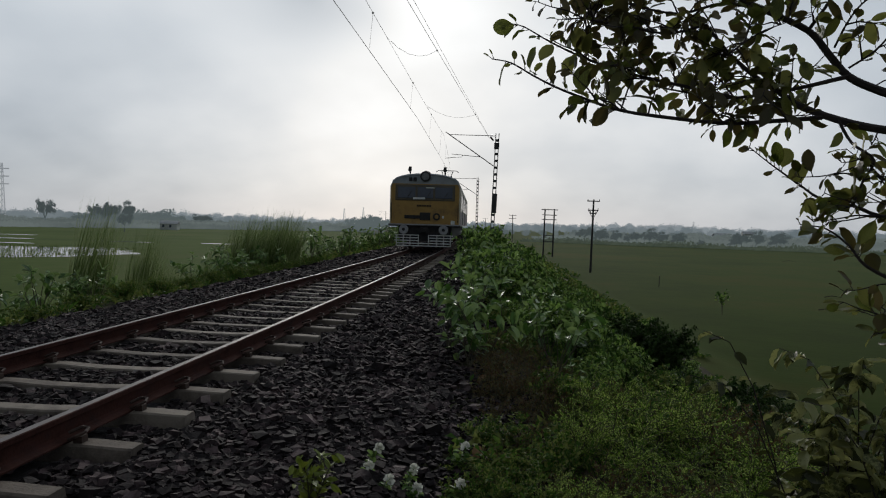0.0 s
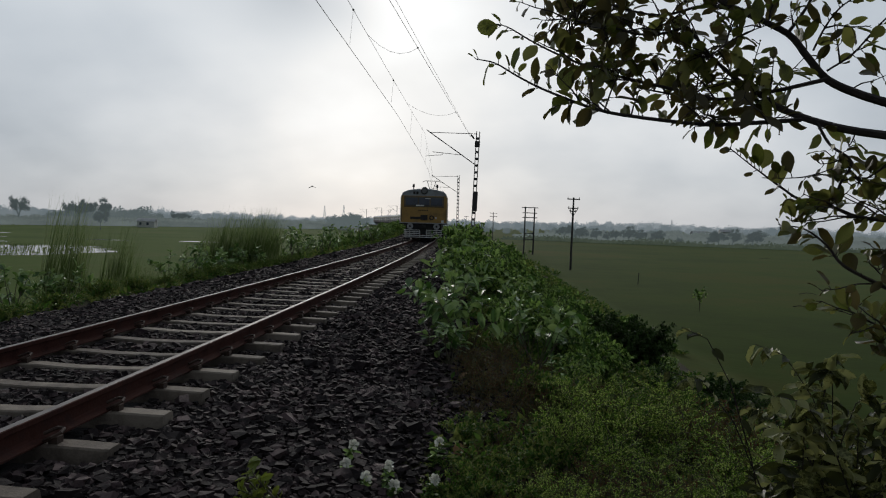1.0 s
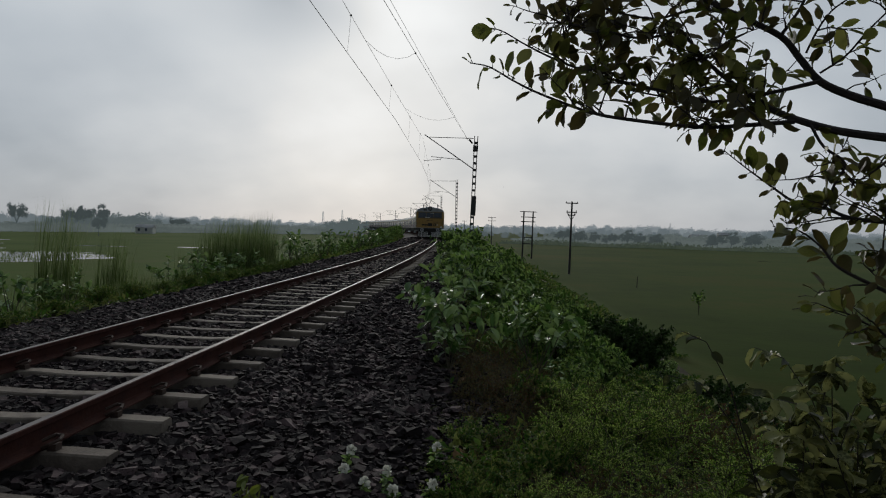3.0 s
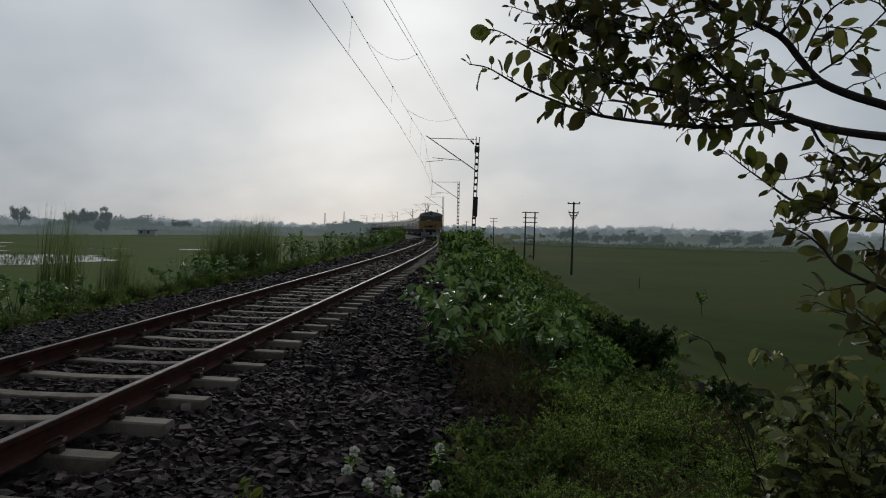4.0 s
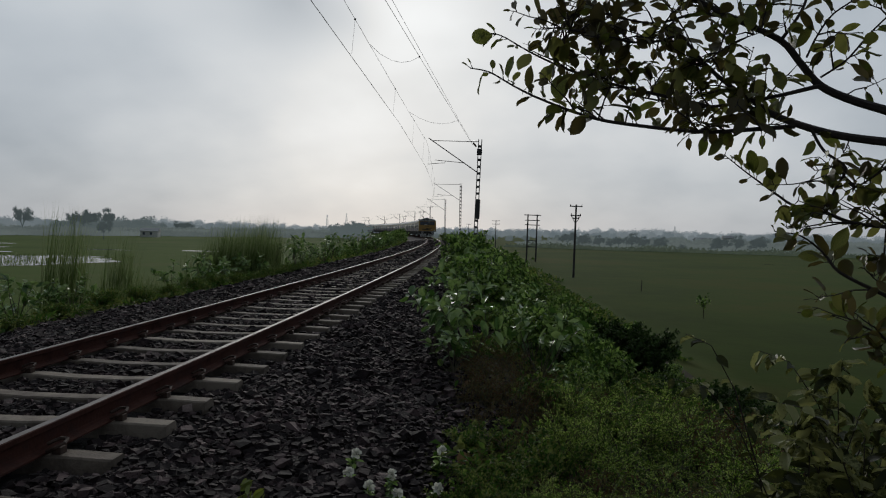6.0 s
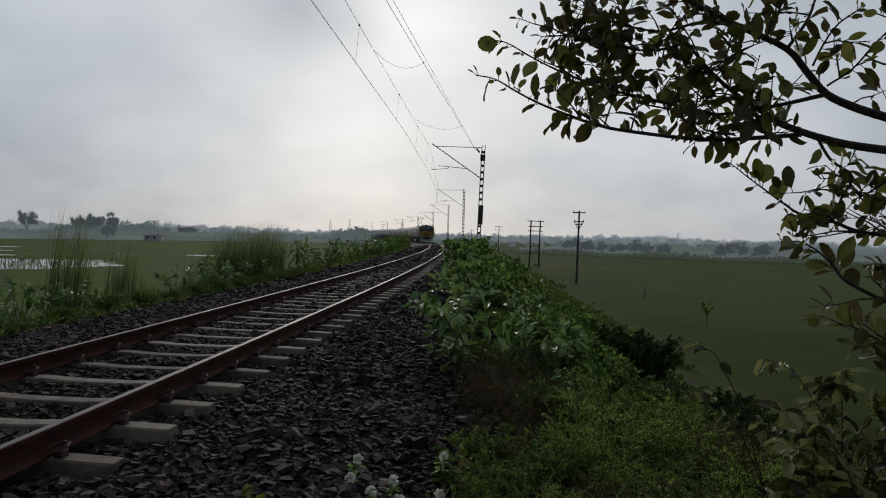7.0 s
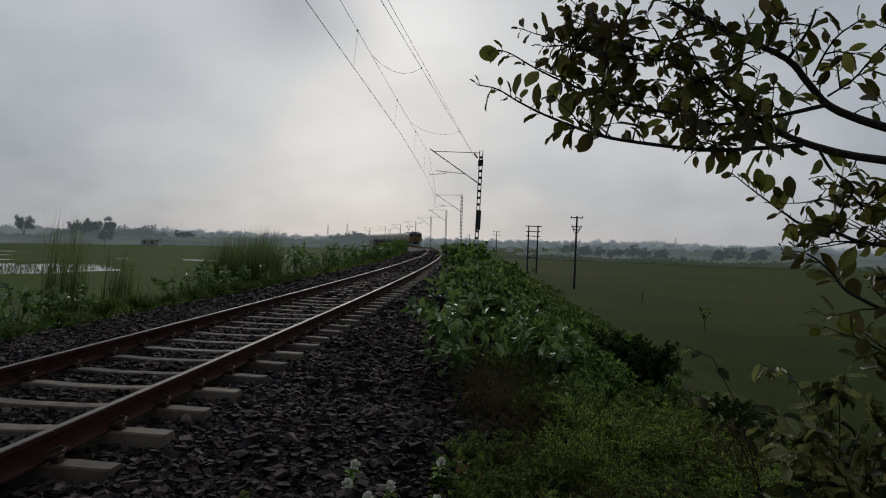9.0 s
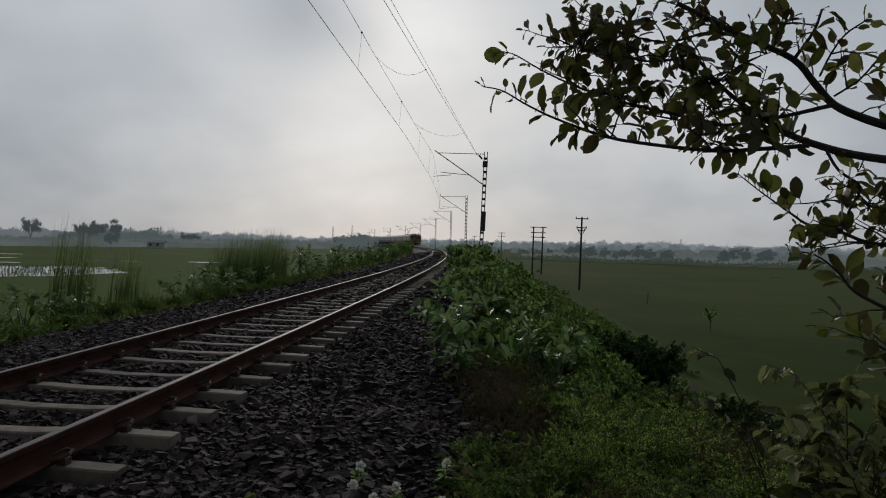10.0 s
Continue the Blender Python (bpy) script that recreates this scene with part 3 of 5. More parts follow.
    rod(bm, (0, -0.5, 1.04), (0, -0.28, 1.04), 0.1)
    part("coupler", bm, M_DARK, car)
    # cattle guard of white bars
    guard = part("cattle_guard", (lambda b: (box(b, -1.35, 1.35, -0.3, -0.26, 0.2, 0.25), b)[1])(bmesh.new()), M_WHITE, car, "white barred cattle guard")
    for z in (0.33, 0.47, 0.61, 0.75):
        for x0, x1 in ((-1.5, -0.3), (0.3, 1.5)) if z > 0.4 else ((-1.4, 1.4),):
            bm = bmesh.new()
            box(bm, x0, x1, -0.3, -0.26, z, z + 0.05)
            part("bar", bm, M_WHITE, guard)
    for x in (-1.4, -1.05, -0.7, -0.27, 0.25, 0.68, 1.03, 1.38):
        bm = bmesh.new()
        box(bm, x - 0.022, x + 0.022, -0.305, -0.255, 0.2, 0.8)
        part("bar", bm, M_WHITE, guard)


def add_pantograph(car, y):
    bm = bmesh.new()
    box(bm, -0.8, 0.8, y - 0.8, y + 0.8, 4.08, 4.2)
    pan = part("pantograph", bm, M_DARK, car)
    for pts in ([(-0.5, y - 0.5, 4.2), (-0.12, y + 0.7, 4.95), (-0.5, y, 6.12)], [(0.5, y - 0.5, 4.2), (0.12, y + 0.7, 4.95), (0.5, y, 6.12)],
                [(-0.5, y + 0.5, 4.2), (-0.12, y - 0.7, 4.95), (-0.5, y, 6.12)], [(0.5, y + 0.5, 4.2), (0.12, y - 0.7, 4.95), (0.5, y, 6.12)]):
        bm = bmesh.new()
        tube(bm, pts, 0.03)
        part("frame_arm", bm, M_DARK, pan)
    bm = bmesh.new()
    tube(bm, [(-1.0, y, 6.0), (-0.8, y, 6.14), (0.8, y, 6.14), (1.0, y, 6.0)], 0.035)
    part("collector_bow", bm, M_DARK, pan)


def build_train():
    cars = []
    tail = build_coach(True)
    build_cab_front(tail)
    tagged(tail, "ochre electric train cab with dark windscreens and white guard", "train coach", group="coaches of the train")
    plain = build_coach(False)
    tagged(plain, "dusty cream train coach with a dark band", "train coach", group="coaches of the train")
    cars = [tail, plain] + [copy_thing(plain, Matrix()) for _ in range(CARS - 2)]
    for i in (1, 4, 7, 10):
        add_pantograph(cars[i], 3.5)
        tagged(cars[i], "dusty cream motor coach with a raised pantograph")
    return cars


coaches = build_train()


# ---- plants ----
M_TREE_LEAF = material("thorn_tree_leaf", [(0.075, 0.062, 0.02), (0.07, 0.09, 0.014), (0.11, 0.135, 0.024), (0.17, 0.175, 0.045)], 30, 0.4, island_random=0.9, object_random=1.0, translucent=0.52, spec=0.5)
M_BARK = material("dark_twig_bark", [(0.02, 0.015, 0.013), (0.045, 0.032, 0.028)], 40, 0.85, bump=0.3)
M_CALO = material("pale_milkweed_leaf", [(0.05, 0.115, 0.02), (0.1, 0.19, 0.038), (0.24, 0.34, 0.11)], 8, 0.36, island_random=1.1, translucent=0.3, spec=0.52)
M_BUSH = material("green_bush_leaf", [(0.052, 0.11, 0.018), (0.125, 0.235, 0.04), (0.29, 0.42, 0.1)], 5, 0.45, island_random=1.1, translucent=0.27, spec=0.3)
M_DENSE = material("dark_shrub_leaf", [(0.026, 0.051, 0.013), (0.06, 0.105, 0.026)], 5, 0.55, island_random=0.8, translucent=0.15, spec=0.1)
M_FERN = material("feathery_weed_leaf", [(0.085, 0.17, 0.018), (0.19, 0.315, 0.04), (0.4, 0.5, 0.12)], 6, 0.55, island_random=1.2, translucent=0.5, spec=0.2)
M_WEED = material("bank_weed_leaf", [(0.045, 0.1, 0.014), (0.088, 0.17, 0.026), (0.18, 0.21, 0.055)], 0.8, 0.55, island_random=1.0, translucent=0.45, spec=0.2)
# the lightest leaf tone is raised to stand in for highlights
M_BROAD = material("broad_olive_leaf", [(0.032, 0.038, 0.009), (0.08, 0.09, 0.02), (0.24, 0.25, 0.09)], 9, 0.4, object_random=1.0, island_random=0.6, translucent=0.42, spec=0.25)
M_REED = material("tall_grass_blade", [(0.075, 0.115, 0.03), (0.125, 0.18, 0.052), (0.21, 0.25, 0.11)], 2, 0.6, island_random=0.8, translucent=0.45, spec=0.1)
M_STEM = material("weed_stem", [(0.05, 0.05, 0.025), (0.09, 0.075, 0.045)], 20, 0.8)
M_FLOWER = material("white_petal", [(0.616, 0.605, 0.515), (0.874, 0.862, 0.784)], 20, 0.6, translucent=0.2)
M_DRY = material("dry_brown_leaf", [(0.16, 0.08, 0.025), (0.25, 0.14, 0.05)], 20, 0.7)
M_DRYWEED = material("withered_weed", [(0.12, 0.065, 0.034), (0.18, 0.118, 0.054), (0.13, 0.13, 0.045)], 8, 0.8, island_random=0.9, translucent=0.2, spec=0.1)
M_LIME = material("yellow_green_leaf", [(0.13, 0.17, 0.02), (0.2, 0.24, 0.035)], 15, 0.5, island_random=0.6, translucent=0.3)


def unit(v):
    return v / np.maximum(np.linalg.norm(v, axis=-1, keepdims=True), 1e-9)


SIDE = [(0.07, 0.12), (0.2, 0.33), (0.38, 0.48), (0.58, 0.5), (0.77, 0.4), (0.92, 0.2)]
LEAF7 = np.array([(0, 0, 0), (0.35, 0, -0.01), (0.7, 0, -0.05), (1, 0, -0.14)] + [(x, s * w, 0.16 * w - 0.1 * x * x + 0.03 * math.sin(9 * x)) for s in (1, -1) for x, w in SIDE])
LEAF7_F = np.array([(0, 1, 4), (4, 1, 5), (5, 1, 6), (6, 1, 2), (6, 2, 7), (7, 2, 8), (8, 2, 3), (8, 3, 9),
                    (0, 10, 1), (10, 11, 1), (11, 12, 1), (12, 2, 1), (12, 13, 2), (13, 14, 2), (14, 3, 2), (14, 15, 3)])
# a plainer leaf for plants farther off
LEAF5 = np.array([(0, 0, 0), (0.5, 0, -0.03), (1, 0, -0.13), (0.16, 0.27, 0.06), (0.46, 0.5, 0.09), (0.82, 0.38, 0.0), (0.16, -0.27, 0.06), (0.46, -0.5, 0.09), (0.82, -0.38, 0.0)])
LEAF5_F = np.array([(0, 1, 3), (3, 1, 4), (4, 1, 5), (5, 1, 2), (0, 6, 1), (6, 7, 1), (7, 8, 1), (8, 2, 1)])
LEAF4 = np.array([(0, 0, 0), (0.55, 0.5, 0.12), (1, 0, -0.1), (0.55, -0.5, 0.12)])
LEAF4_F = np.array([(0, 2, 1), (0, 3, 2)])


def leaf_mesh(name, P, A, N, L, W, mat, simple=False, fine=False):
    """Leaves at points P along axes A with upper sides towards N; lengths L, widths W."""
    A = unit(A)
    S = unit(np.cross(N, A))
    N = np.cross(A, S)
    base, f = (LEAF4, LEAF4_F) if simple else (LEAF7, LEAF7_F) if fine else (LEAF5, LEAF5_F)
    v = (P[:, None] + base[None, :, 0, None] * (A * L[:, None])[:, None] + base[None, :, 1, None] * (S * W[:, None])[:, None] + base[None, :, 2, None] * (N * L[:, None])[:, None])
    faces = (f[None] + len(base) * np.arange(len(P))[:, None, None]).reshape(-1, 3)
    return mesh(name, v.reshape(-1, 3), faces, mat, True)


def unit_leaf(mat, aspect, curl=1.0):
    return mesh("leaf", LEAF7 * (1, aspect, curl), LEAF7_F, mat, True)


def leaf_pose(p, a, n, size):
    a = Vector(a).normalized()
    s = Vector(n).cross(a).normalized()
    n = a.cross(s)
    return Matrix.Translation(p) @ Matrix((a, s, n)).transposed().to_4x4() @ Matrix.Diagonal((size, size, size, 1))


def stems_mesh(name, paths, mat, sides=5):
    bm = bmesh.new()
    for pts, r0, r1 in paths:
        k = len(pts)
        tube(bm, pts, [r0 + (r1 - r0) * i / (k - 1) for i in range(k)], sides)
    me = bpy.data.meshes.new(name)
    bm.to_mesh(me), bm.free()
    me.materials.append(mat)
    return me


def shrub_meshes(rng, h, r, stems, per_stem, leaf, aspect, mat, stem_mat, droop=0.15, low=0.25, twigs=2, simple=False, upward=0.5, tilt=0.5, split=False):
    """Stems that fan out of one foot, with twigs, and leaves along them."""
    paths, P, A, N, apart = [], [], [], [], []
    for _ in range(stems):
        a, q = rng.uniform(0, 2 * math.pi), math.sqrt(rng.uniform(0.02, 1))
        tip = np.array([math.cos(a) * r * q, math.sin(a) * r * q, h * (1 - 0.35 * q * q) * rng.uniform(0.75, 1.08)])
        lean = rng.normal(0, 0.06 * h, 3)
        pts = [tip * np.array([u ** 1.3, u ** 1.3, u]) + lean * math.sin(math.pi * u) - np.array([0, 0, droop * h * max(0, u - 0.7) ** 2 * 4]) for u in np.linspace(0, 1, 6)]
        paths.append((pts, 0.006 + 0.006 * h, 0.003))
        branches = [(pts, per_stem)]
        for _ in range(twigs):
            i = rng.integers(2, 5)
            b0 = pts[i]
            d = np.array([math.cos(a + rng.normal(0, 1)), math.sin(a + rng.normal(0, 1)), rng.uniform(0.1, 0.9)]) * h * rng.uniform(0.15, 0.32)
            tw = [b0, b0 + d * 0.5 + (0, 0, 0.02), b0 + d]
            paths.append((tw, 0.004, 0.002))
            branches.append((tw, max(3, per_stem // 3)))
        for pts_, count in branches:
            arr = np.array(pts_)
            u = np.sort(rng.uniform(low if pts_ is pts else 0.1, 1.0, count)) * (len(arr) - 1)
            i = np.minimum(u.astype(int), len(arr) - 2)
            p = arr[i] + (arr[i + 1] - arr[i]) * (u - i)[:, None]
            ax = unit(arr[i + 1] - arr[i])
            out = rng.normal(size=(count, 3))
            out -= ax * (out * ax).sum(1, keepdims=True)
            d = unit(out) + ax * upward + np.array([0, 0, 0.15])
            P.append(p), A.append(d), N.append(np.array([0, 0, 1.0]) + rng.normal(0, tilt, (count, 3)))
        if split:
            p1, a1, n1 = map(np.concatenate, (P, A, N))
            L = leaf * rng.uniform(0.55, 1.15, len(p1))
            apart.append((stems_mesh("stem", paths, stem_mat, 5), leaf_mesh("foliage", p1, a1, n1, L, L * aspect, mat, simple)))
            paths, P, A, N = [], [], [], []
    if split:
        return apart
    P, A, N = map(np.concatenate, (P, A, N))
    L = leaf * rng.uniform(0.55, 1.15, len(P))
    return stems_mesh("stems", paths, stem_mat, 4), leaf_mesh("foliage", P, A, N, L, L * aspect, mat, simple)


def plant(name, meshes, m, label, category, group=""):
    root = empty(name, m)
    if isinstance(meshes, list):        # stem by stem
        for stem, leaves in meshes:
            piece("foliage", leaves, piece("stem", stem, root))
    else:
        tagged(piece("woody_base", meshes[0], root), kind="stuff")
        piece("foliage", meshes[1], root)
    return tagged(root, label, category, group)


def offset(x, y):
    return math.hypot(x + R, y) - R


def ground_at(x, y):
    return ground_z(offset(x, y), R * math.atan2(y, x + R))


def set_plants(name, variants, places, label, category, group, seed, sink=0.03, vary=(0.8, 1.25)):
    """Plants of one kind at (x, y, size), each one of a few variants, turned at random."""
    rnd = random.Random(seed)
    made = []
    for i, (x, y, size) in enumerate(places):
        m = Matrix.LocRotScale((x, y, ground_at(x, y) - sink), Euler((rnd.uniform(-0.08, 0.08), rnd.uniform(-0.08, 0.08), rnd.uniform(0, 6.28))), (size,) * 3)
        k = i % len(variants)
        m = m @ Matrix.Diagonal((1, 1, rnd.uniform(*vary), 1))
        ob = plant(name, variants[k], m, label, category, group)
        made.append(ob)
    return made


def build_bank_plants():
    rng = np.random.default_rng(21)
    calo = [shrub_meshes(rng, 1.0, 0.6, 7, 7, 0.2, 0.5, M_CALO, M_STEM, droop=0.1, low=0.62, twigs=1, tilt=0.42, upward=0.3, split=True) for _ in range(3)]
    bush = [shrub_meshes(rng, 1.0, 0.6, 20, 42, 0.10, 0.5, M_BUSH, M_STEM, low=0.15, twigs=3) for _ in range(3)]
    fine = [shrub_meshes(rng, 1.0, 0.34, 12, 90, 0.03, 0.42, M_FERN, M_STEM, low=0.3, twigs=9, simple=True, upward=0.9, tilt=0.9) for _ in range(3)]
    dark = [shrub_meshes(rng, 1.0, 0.7, 34, 120, 0.06, 0.5, M_DENSE, M_STEM, low=0.1, twigs=4) for _ in range(2)]
    low = [shrub_meshes(rng, 1.0, 1.1, 26, 40, 0.10, 0.5, M_WEED, M_STEM, low=0.1, twigs=3) for _ in range(3)]
    # beside the ballast on the camera's side
    set_plants("milkweed", calo, [(2.95, 9.6, 0.95), (3.5, 9.2, 1.0), (2.85, 11.4, 1.0), (3.3, 8.7, 0.75), (4.5, 9.6, 1.0), (3.2, 10.6, 1.0), (4.4, 10.2, 0.95), (3.1, 12.2, 1.1), 
                                  (4.5, 12.0, 1.0), (3.2, 14.6, 1.15), (4.0, 15.0, 1.2), (2.9, 17.2, 1.15), (3.3, 21.0, 1.35), (2.75, 24.5, 1.4), (4.6, 8.4, 0.6), (2.6, 30.0, 1.5)],
               "pale green milkweed with broad grey-green leaves", "weed", "milkweeds on the bank", 3)
    set_plants("bush", bush, [(6.0, 13.9, 0.75), (7.0, 14.2, 0.6), (7.8, 15.8, 0.75), (6.4, 16.6, 1.05), (7.2, 17.2, 0.95), (5.6, 14.4, 1.0), (5.4, 15.6, 1.05), (6.1, 17, 0.95), (4.5, 11.4, 1), (5.1, 12.8, 1), (4.2, 13.6, 1.05), (3.5, 16.2, 1.45), (4.3, 16.6, 1.05), (5.2, 15.4, 0.79), (3.3, 18.8, 1.75), (4, 19.4, 1.3), (4.9, 19, 0.99),
                              (3, 22.4, 1.75), (3.9, 23.4, 1.3), (2.9, 26.6, 1.7), (3.6, 28, 1.25), (2.6, 32, 1.6), (3.2, 36, 1.4), (2.4, 41, 1.6), (5.6, 13.6, 0.9), (5.9, 17.6, 0.73), (5.4, 22, 0.86),
                              (5, 9.4, 0.7), (5.6, 10.8, 0.8), (4.8, 26, 0.99), (2.1, 46, 1.5), (1.9, 52, 1.5), (1.4, 58, 1.5), (6, 19, 0.63), (5.6, 16.6, 0.69), (6.6, 17.6, 0.56), (7.3, 18.6, 0.53), (5.9, 22.4, 0.79), (7.9, 16, 0.53), (6.3, 25, 0.73), (7.6, 22, 0.59), (4.9, 30, 0.92), (4.6, 34, 1.4), (8, 20.4, 0.66), (8.6, 18.2, 0.56), (7, 27, 0.79), (7.8, 24.6, 0.69), (8.6, 22.6, 0.53), (6.9, 30.5, 0.79), (5, 20.8, 1.06), (5.2, 17.8, 0.86), (4.5, 14.8, 0.85)],
               "leafy green bush crowding the ballast edge", "bush", "bushes on the bank", 5)
    set_plants("dark_shrub", dark, [(7.2, 12.0, 1.2), (7.9, 12.0, 1.15), (8.3, 12.8, 1.15), (7.4, 10.8, 1.0), (8.8, 11.5, 0.95), (6.5, 15.0, 1.35), (7.2, 15.3, 1.3), (6.9, 16.0, 1.3), (6.3, 4.6, 1.0), (6.7, 5.4, 1.2), (6.2, 3.9, 0.9), (7.2, 6.2, 1.3), (7.8, 7.6, 1.3), (6.0, 3.4, 0.95), (5.5, 4.1, 0.75), (6.5, 3.2, 1.0), (8.2, 8.6, 1.0), (8.0, 6.8, 1.1)], "dense dark green shrub low on the bank", "shrub", "dark shrubs on the bank", 7)
    set_plants("low_weed", low, [(3.65, 4.6, 0.26), (3.55, 5, 0.24), (3.8, 4.9, 0.3), (3.75, 4.35, 0.26), (3.48, 4.5, 0.2), (3.95, 4.5, 0.3), (4.1, 4.1, 0.3), (3.75, 6, 0.38), (4.4, 7.8, 0.5), (5.5, 8.8, 0.6), (6.2, 10.2, 0.7), (5.2, 7.4, 0.55), (6, 8.8, 0.6), (6.7, 10.8, 0.7),
                                 (3.9, 5.2, 0.35), (4.3, 5.5, 0.38), (5.9, 12, 0.8), (6.4, 16.5, 0.59), (7.3, 17, 0.53), (7, 9.2, 0.7), (7.6, 11.4, 0.7), (6, 20, 0.73), (6.6, 22.5, 0.79), (6.2, 26, 0.79), (6, 30, 0.86), (5.6, 35, 0.86), (7.6, 19.5, 0.66), (5.4, 17, 0.66), (8.4, 15.5, 0.59), (5, 41, 0.86), (4.2, 48, 1.3)],
               "low leafy weed on the earth bank", "weed", "low weeds on the bank", 9)
    dry = [shrub_meshes(rng, 1.0, 0.6, 16, 26, 0.06, 0.35, M_DRYWEED, M_STEM, low=0.3, twigs=3, simple=True) for _ in range(2)]
    set_plants("dry_weed", dry, [(3.7, 7.4, 0.5), (4.0, 7.0, 0.5), (4.3, 7.6, 0.55), (3.6, 8.0, 0.5), (3.9, 7.9, 0.55), (3.6, 4.8, 0.22), (3.75, 4.7, 0.24), (3.9, 4.3, 0.26), (3.7, 5.3, 0.25), (3.5, 9.0, 0.4), (3.9, 9.4, 0.45), (3.7, 8.7, 0.42), (4.2, 9.0, 0.45), (3.3, 9.5, 0.38), (4.4, 8.9, 0.45), (3.55, 9.9, 0.45), (4.0, 9.9, 0.5), (3.75, 7.7, 0.42), (4.0, 8.3, 0.45), (4.3, 7.2, 0.4), (3.6, 8.6, 0.35), (3.65, 6.6, 0.3), (4.5, 8.6, 0.45), (4.05, 6.2, 0.3), (6.5, 7.7, 1.0), (6.95, 8.5, 1.1), (7.3, 8.2, 1.15), (6.2, 8.0, 0.9), (5.7, 8.2, 0.75), (5.0, 8.0, 0.6), (4.75, 8.0, 0.55), (3.5, 7.4, 0.3), (4.15, 7.7, 0.42), (3.9, 5.7, 0.3), (4.2, 5.0, 0.3), (5.15, 5.2, 0.8), (4.6, 5.1, 0.5)], "withered brown weed among the green growth", "weed", "dry weeds on the bank", 19)
    set_plants("feathery_weed", fine, [(4.55, 4.5, 0.62), (4.95, 4.9, 0.75), (4.75, 5.6, 0.85), (5.25, 5.6, 0.95), (5.0, 6.4, 0.95), (5.5, 6.6, 1.05), (5.3, 7.3, 1.05), (5.85, 7.4, 1.1), (4.55, 6.5, 0.7),
                                       (4.3, 4.4, 0.5), (5.5, 4.9, 0.9), (5.9, 6.0, 1.0), (6.3, 7.2, 1.1), (4.1, 4.7, 0.45), (6.2, 8.2, 1.1), (4.7, 7.3, 0.75), (5.05, 4.1, 0.7), (4.6, 3.8, 0.55), (5.7, 5.3, 0.9),
                                       (6.6, 8.4, 1.1), (5.15, 8.2, 0.8), (5.3, 4.3, 0.85), (5.7, 4.6, 0.9), (6.0, 5.3, 1.0), (6.2, 6.4, 1.1), (6.7, 7.6, 1.1), (4.85, 3.6, 0.6), (5.2, 3.9, 0.75), (4.4, 5.7, 0.65), (6.9, 9.2, 1.2), (6.4, 9.4, 1.0), (6.4, 5.6, 1.2), (6.9, 6.6, 1.3), (7.3, 7.8, 1.3)],
               "feathery light green weed on the bank", "weed", "feathery weeds on the bank", 11, vary=(0.6, 1.3))
    # across the track
    set_plants("milkweed", calo, [(-5.4, 12.4, 0.95), (-6.0, 13.4, 1.1), (-5.2, 13.8, 0.8), (-6.3, 12.2, 1.1), (-5.7, 14.6, 0.95), (-5.5, 19.0, 0.95), (-5.3, 20.4, 1.05), (-5.9, 21.4, 1.2), (-5.4, 22.4, 1.05), (-5.8, 23.8, 1.15),
                                  (-5.5, 25.4, 1.05), (-6.0, 27.0, 1.15), (-6.2, 34.0, 1.15), (-6.1, 38.0, 1.15), (-6.6, 44.0, 1.2), (-5.3, 30.5, 1.25), (-5.6, 33.0, 1.45), (-5.2, 35.6, 1.3), (-6.0, 40.5, 1.5), (-5.7, 47.0, 1.5), (-6.3, 52.0, 1.6), (-6.4, 58.0, 1.6), (-6.8, 65.0, 1.7), (-7.2, 10.6, 0.9), (-6.6, 11.2, 0.85), (-7.6, 13.0, 1.0), (-7.0, 17.2, 0.95), (-6.5, 16.4, 0.9)],
               "pale green milkweed with broad grey-green leaves", "weed", "milkweeds across the track", 13)
    rnd = random.Random(77)
    left = []
    # thin at first, then a ragged belt along the outer edge of the ballast
    for y in np.arange(29, 92, 1.55):
        size = (0.7 + 0.05 * (y - 29) if y < 39 else 1.2 + 0.004 * (y - 39)) * rnd.uniform(0.7, 1.22)
        left.append((-5.2 - rnd.uniform(0, 1.7) - y * y / 2000, y, size))
    left += [(-5.4 - rnd.uniform(0, 1.2) - y * y / 2000, y, rnd.uniform(1.35, 2.3)) for y in np.arange(93, 215, 3.2)]
    left += [(-6.0 - 0.8 * (i % 2) + math.sqrt(R * R - y * y) - R, y, 1.1) for i, y in enumerate(np.arange(216, 330, 4.0))]
    left += [(3.6 + 0.8 * (i % 2) - y * y / 2000, y, 1.5) for i, y in enumerate(np.arange(62, 150, 4.0))]
    left += [(-5.0 - 0.35 * (i % 2) - y * y / 2000, y, rnd.uniform(1.1, 1.75)) for i, y in enumerate(np.arange(95, 262, 3.6))]
    set_plants("bush", bush, left, "leafy green bush crowding the ballast edge", "bush", "bushes across the track", 15)
    set_plants("low_weed", low, [(-4.6, y, 0.42) for y in np.arange(9.5, 30, 1.5)], "low leafy weed on the earth bank", "weed", "low weeds across the track", 17)


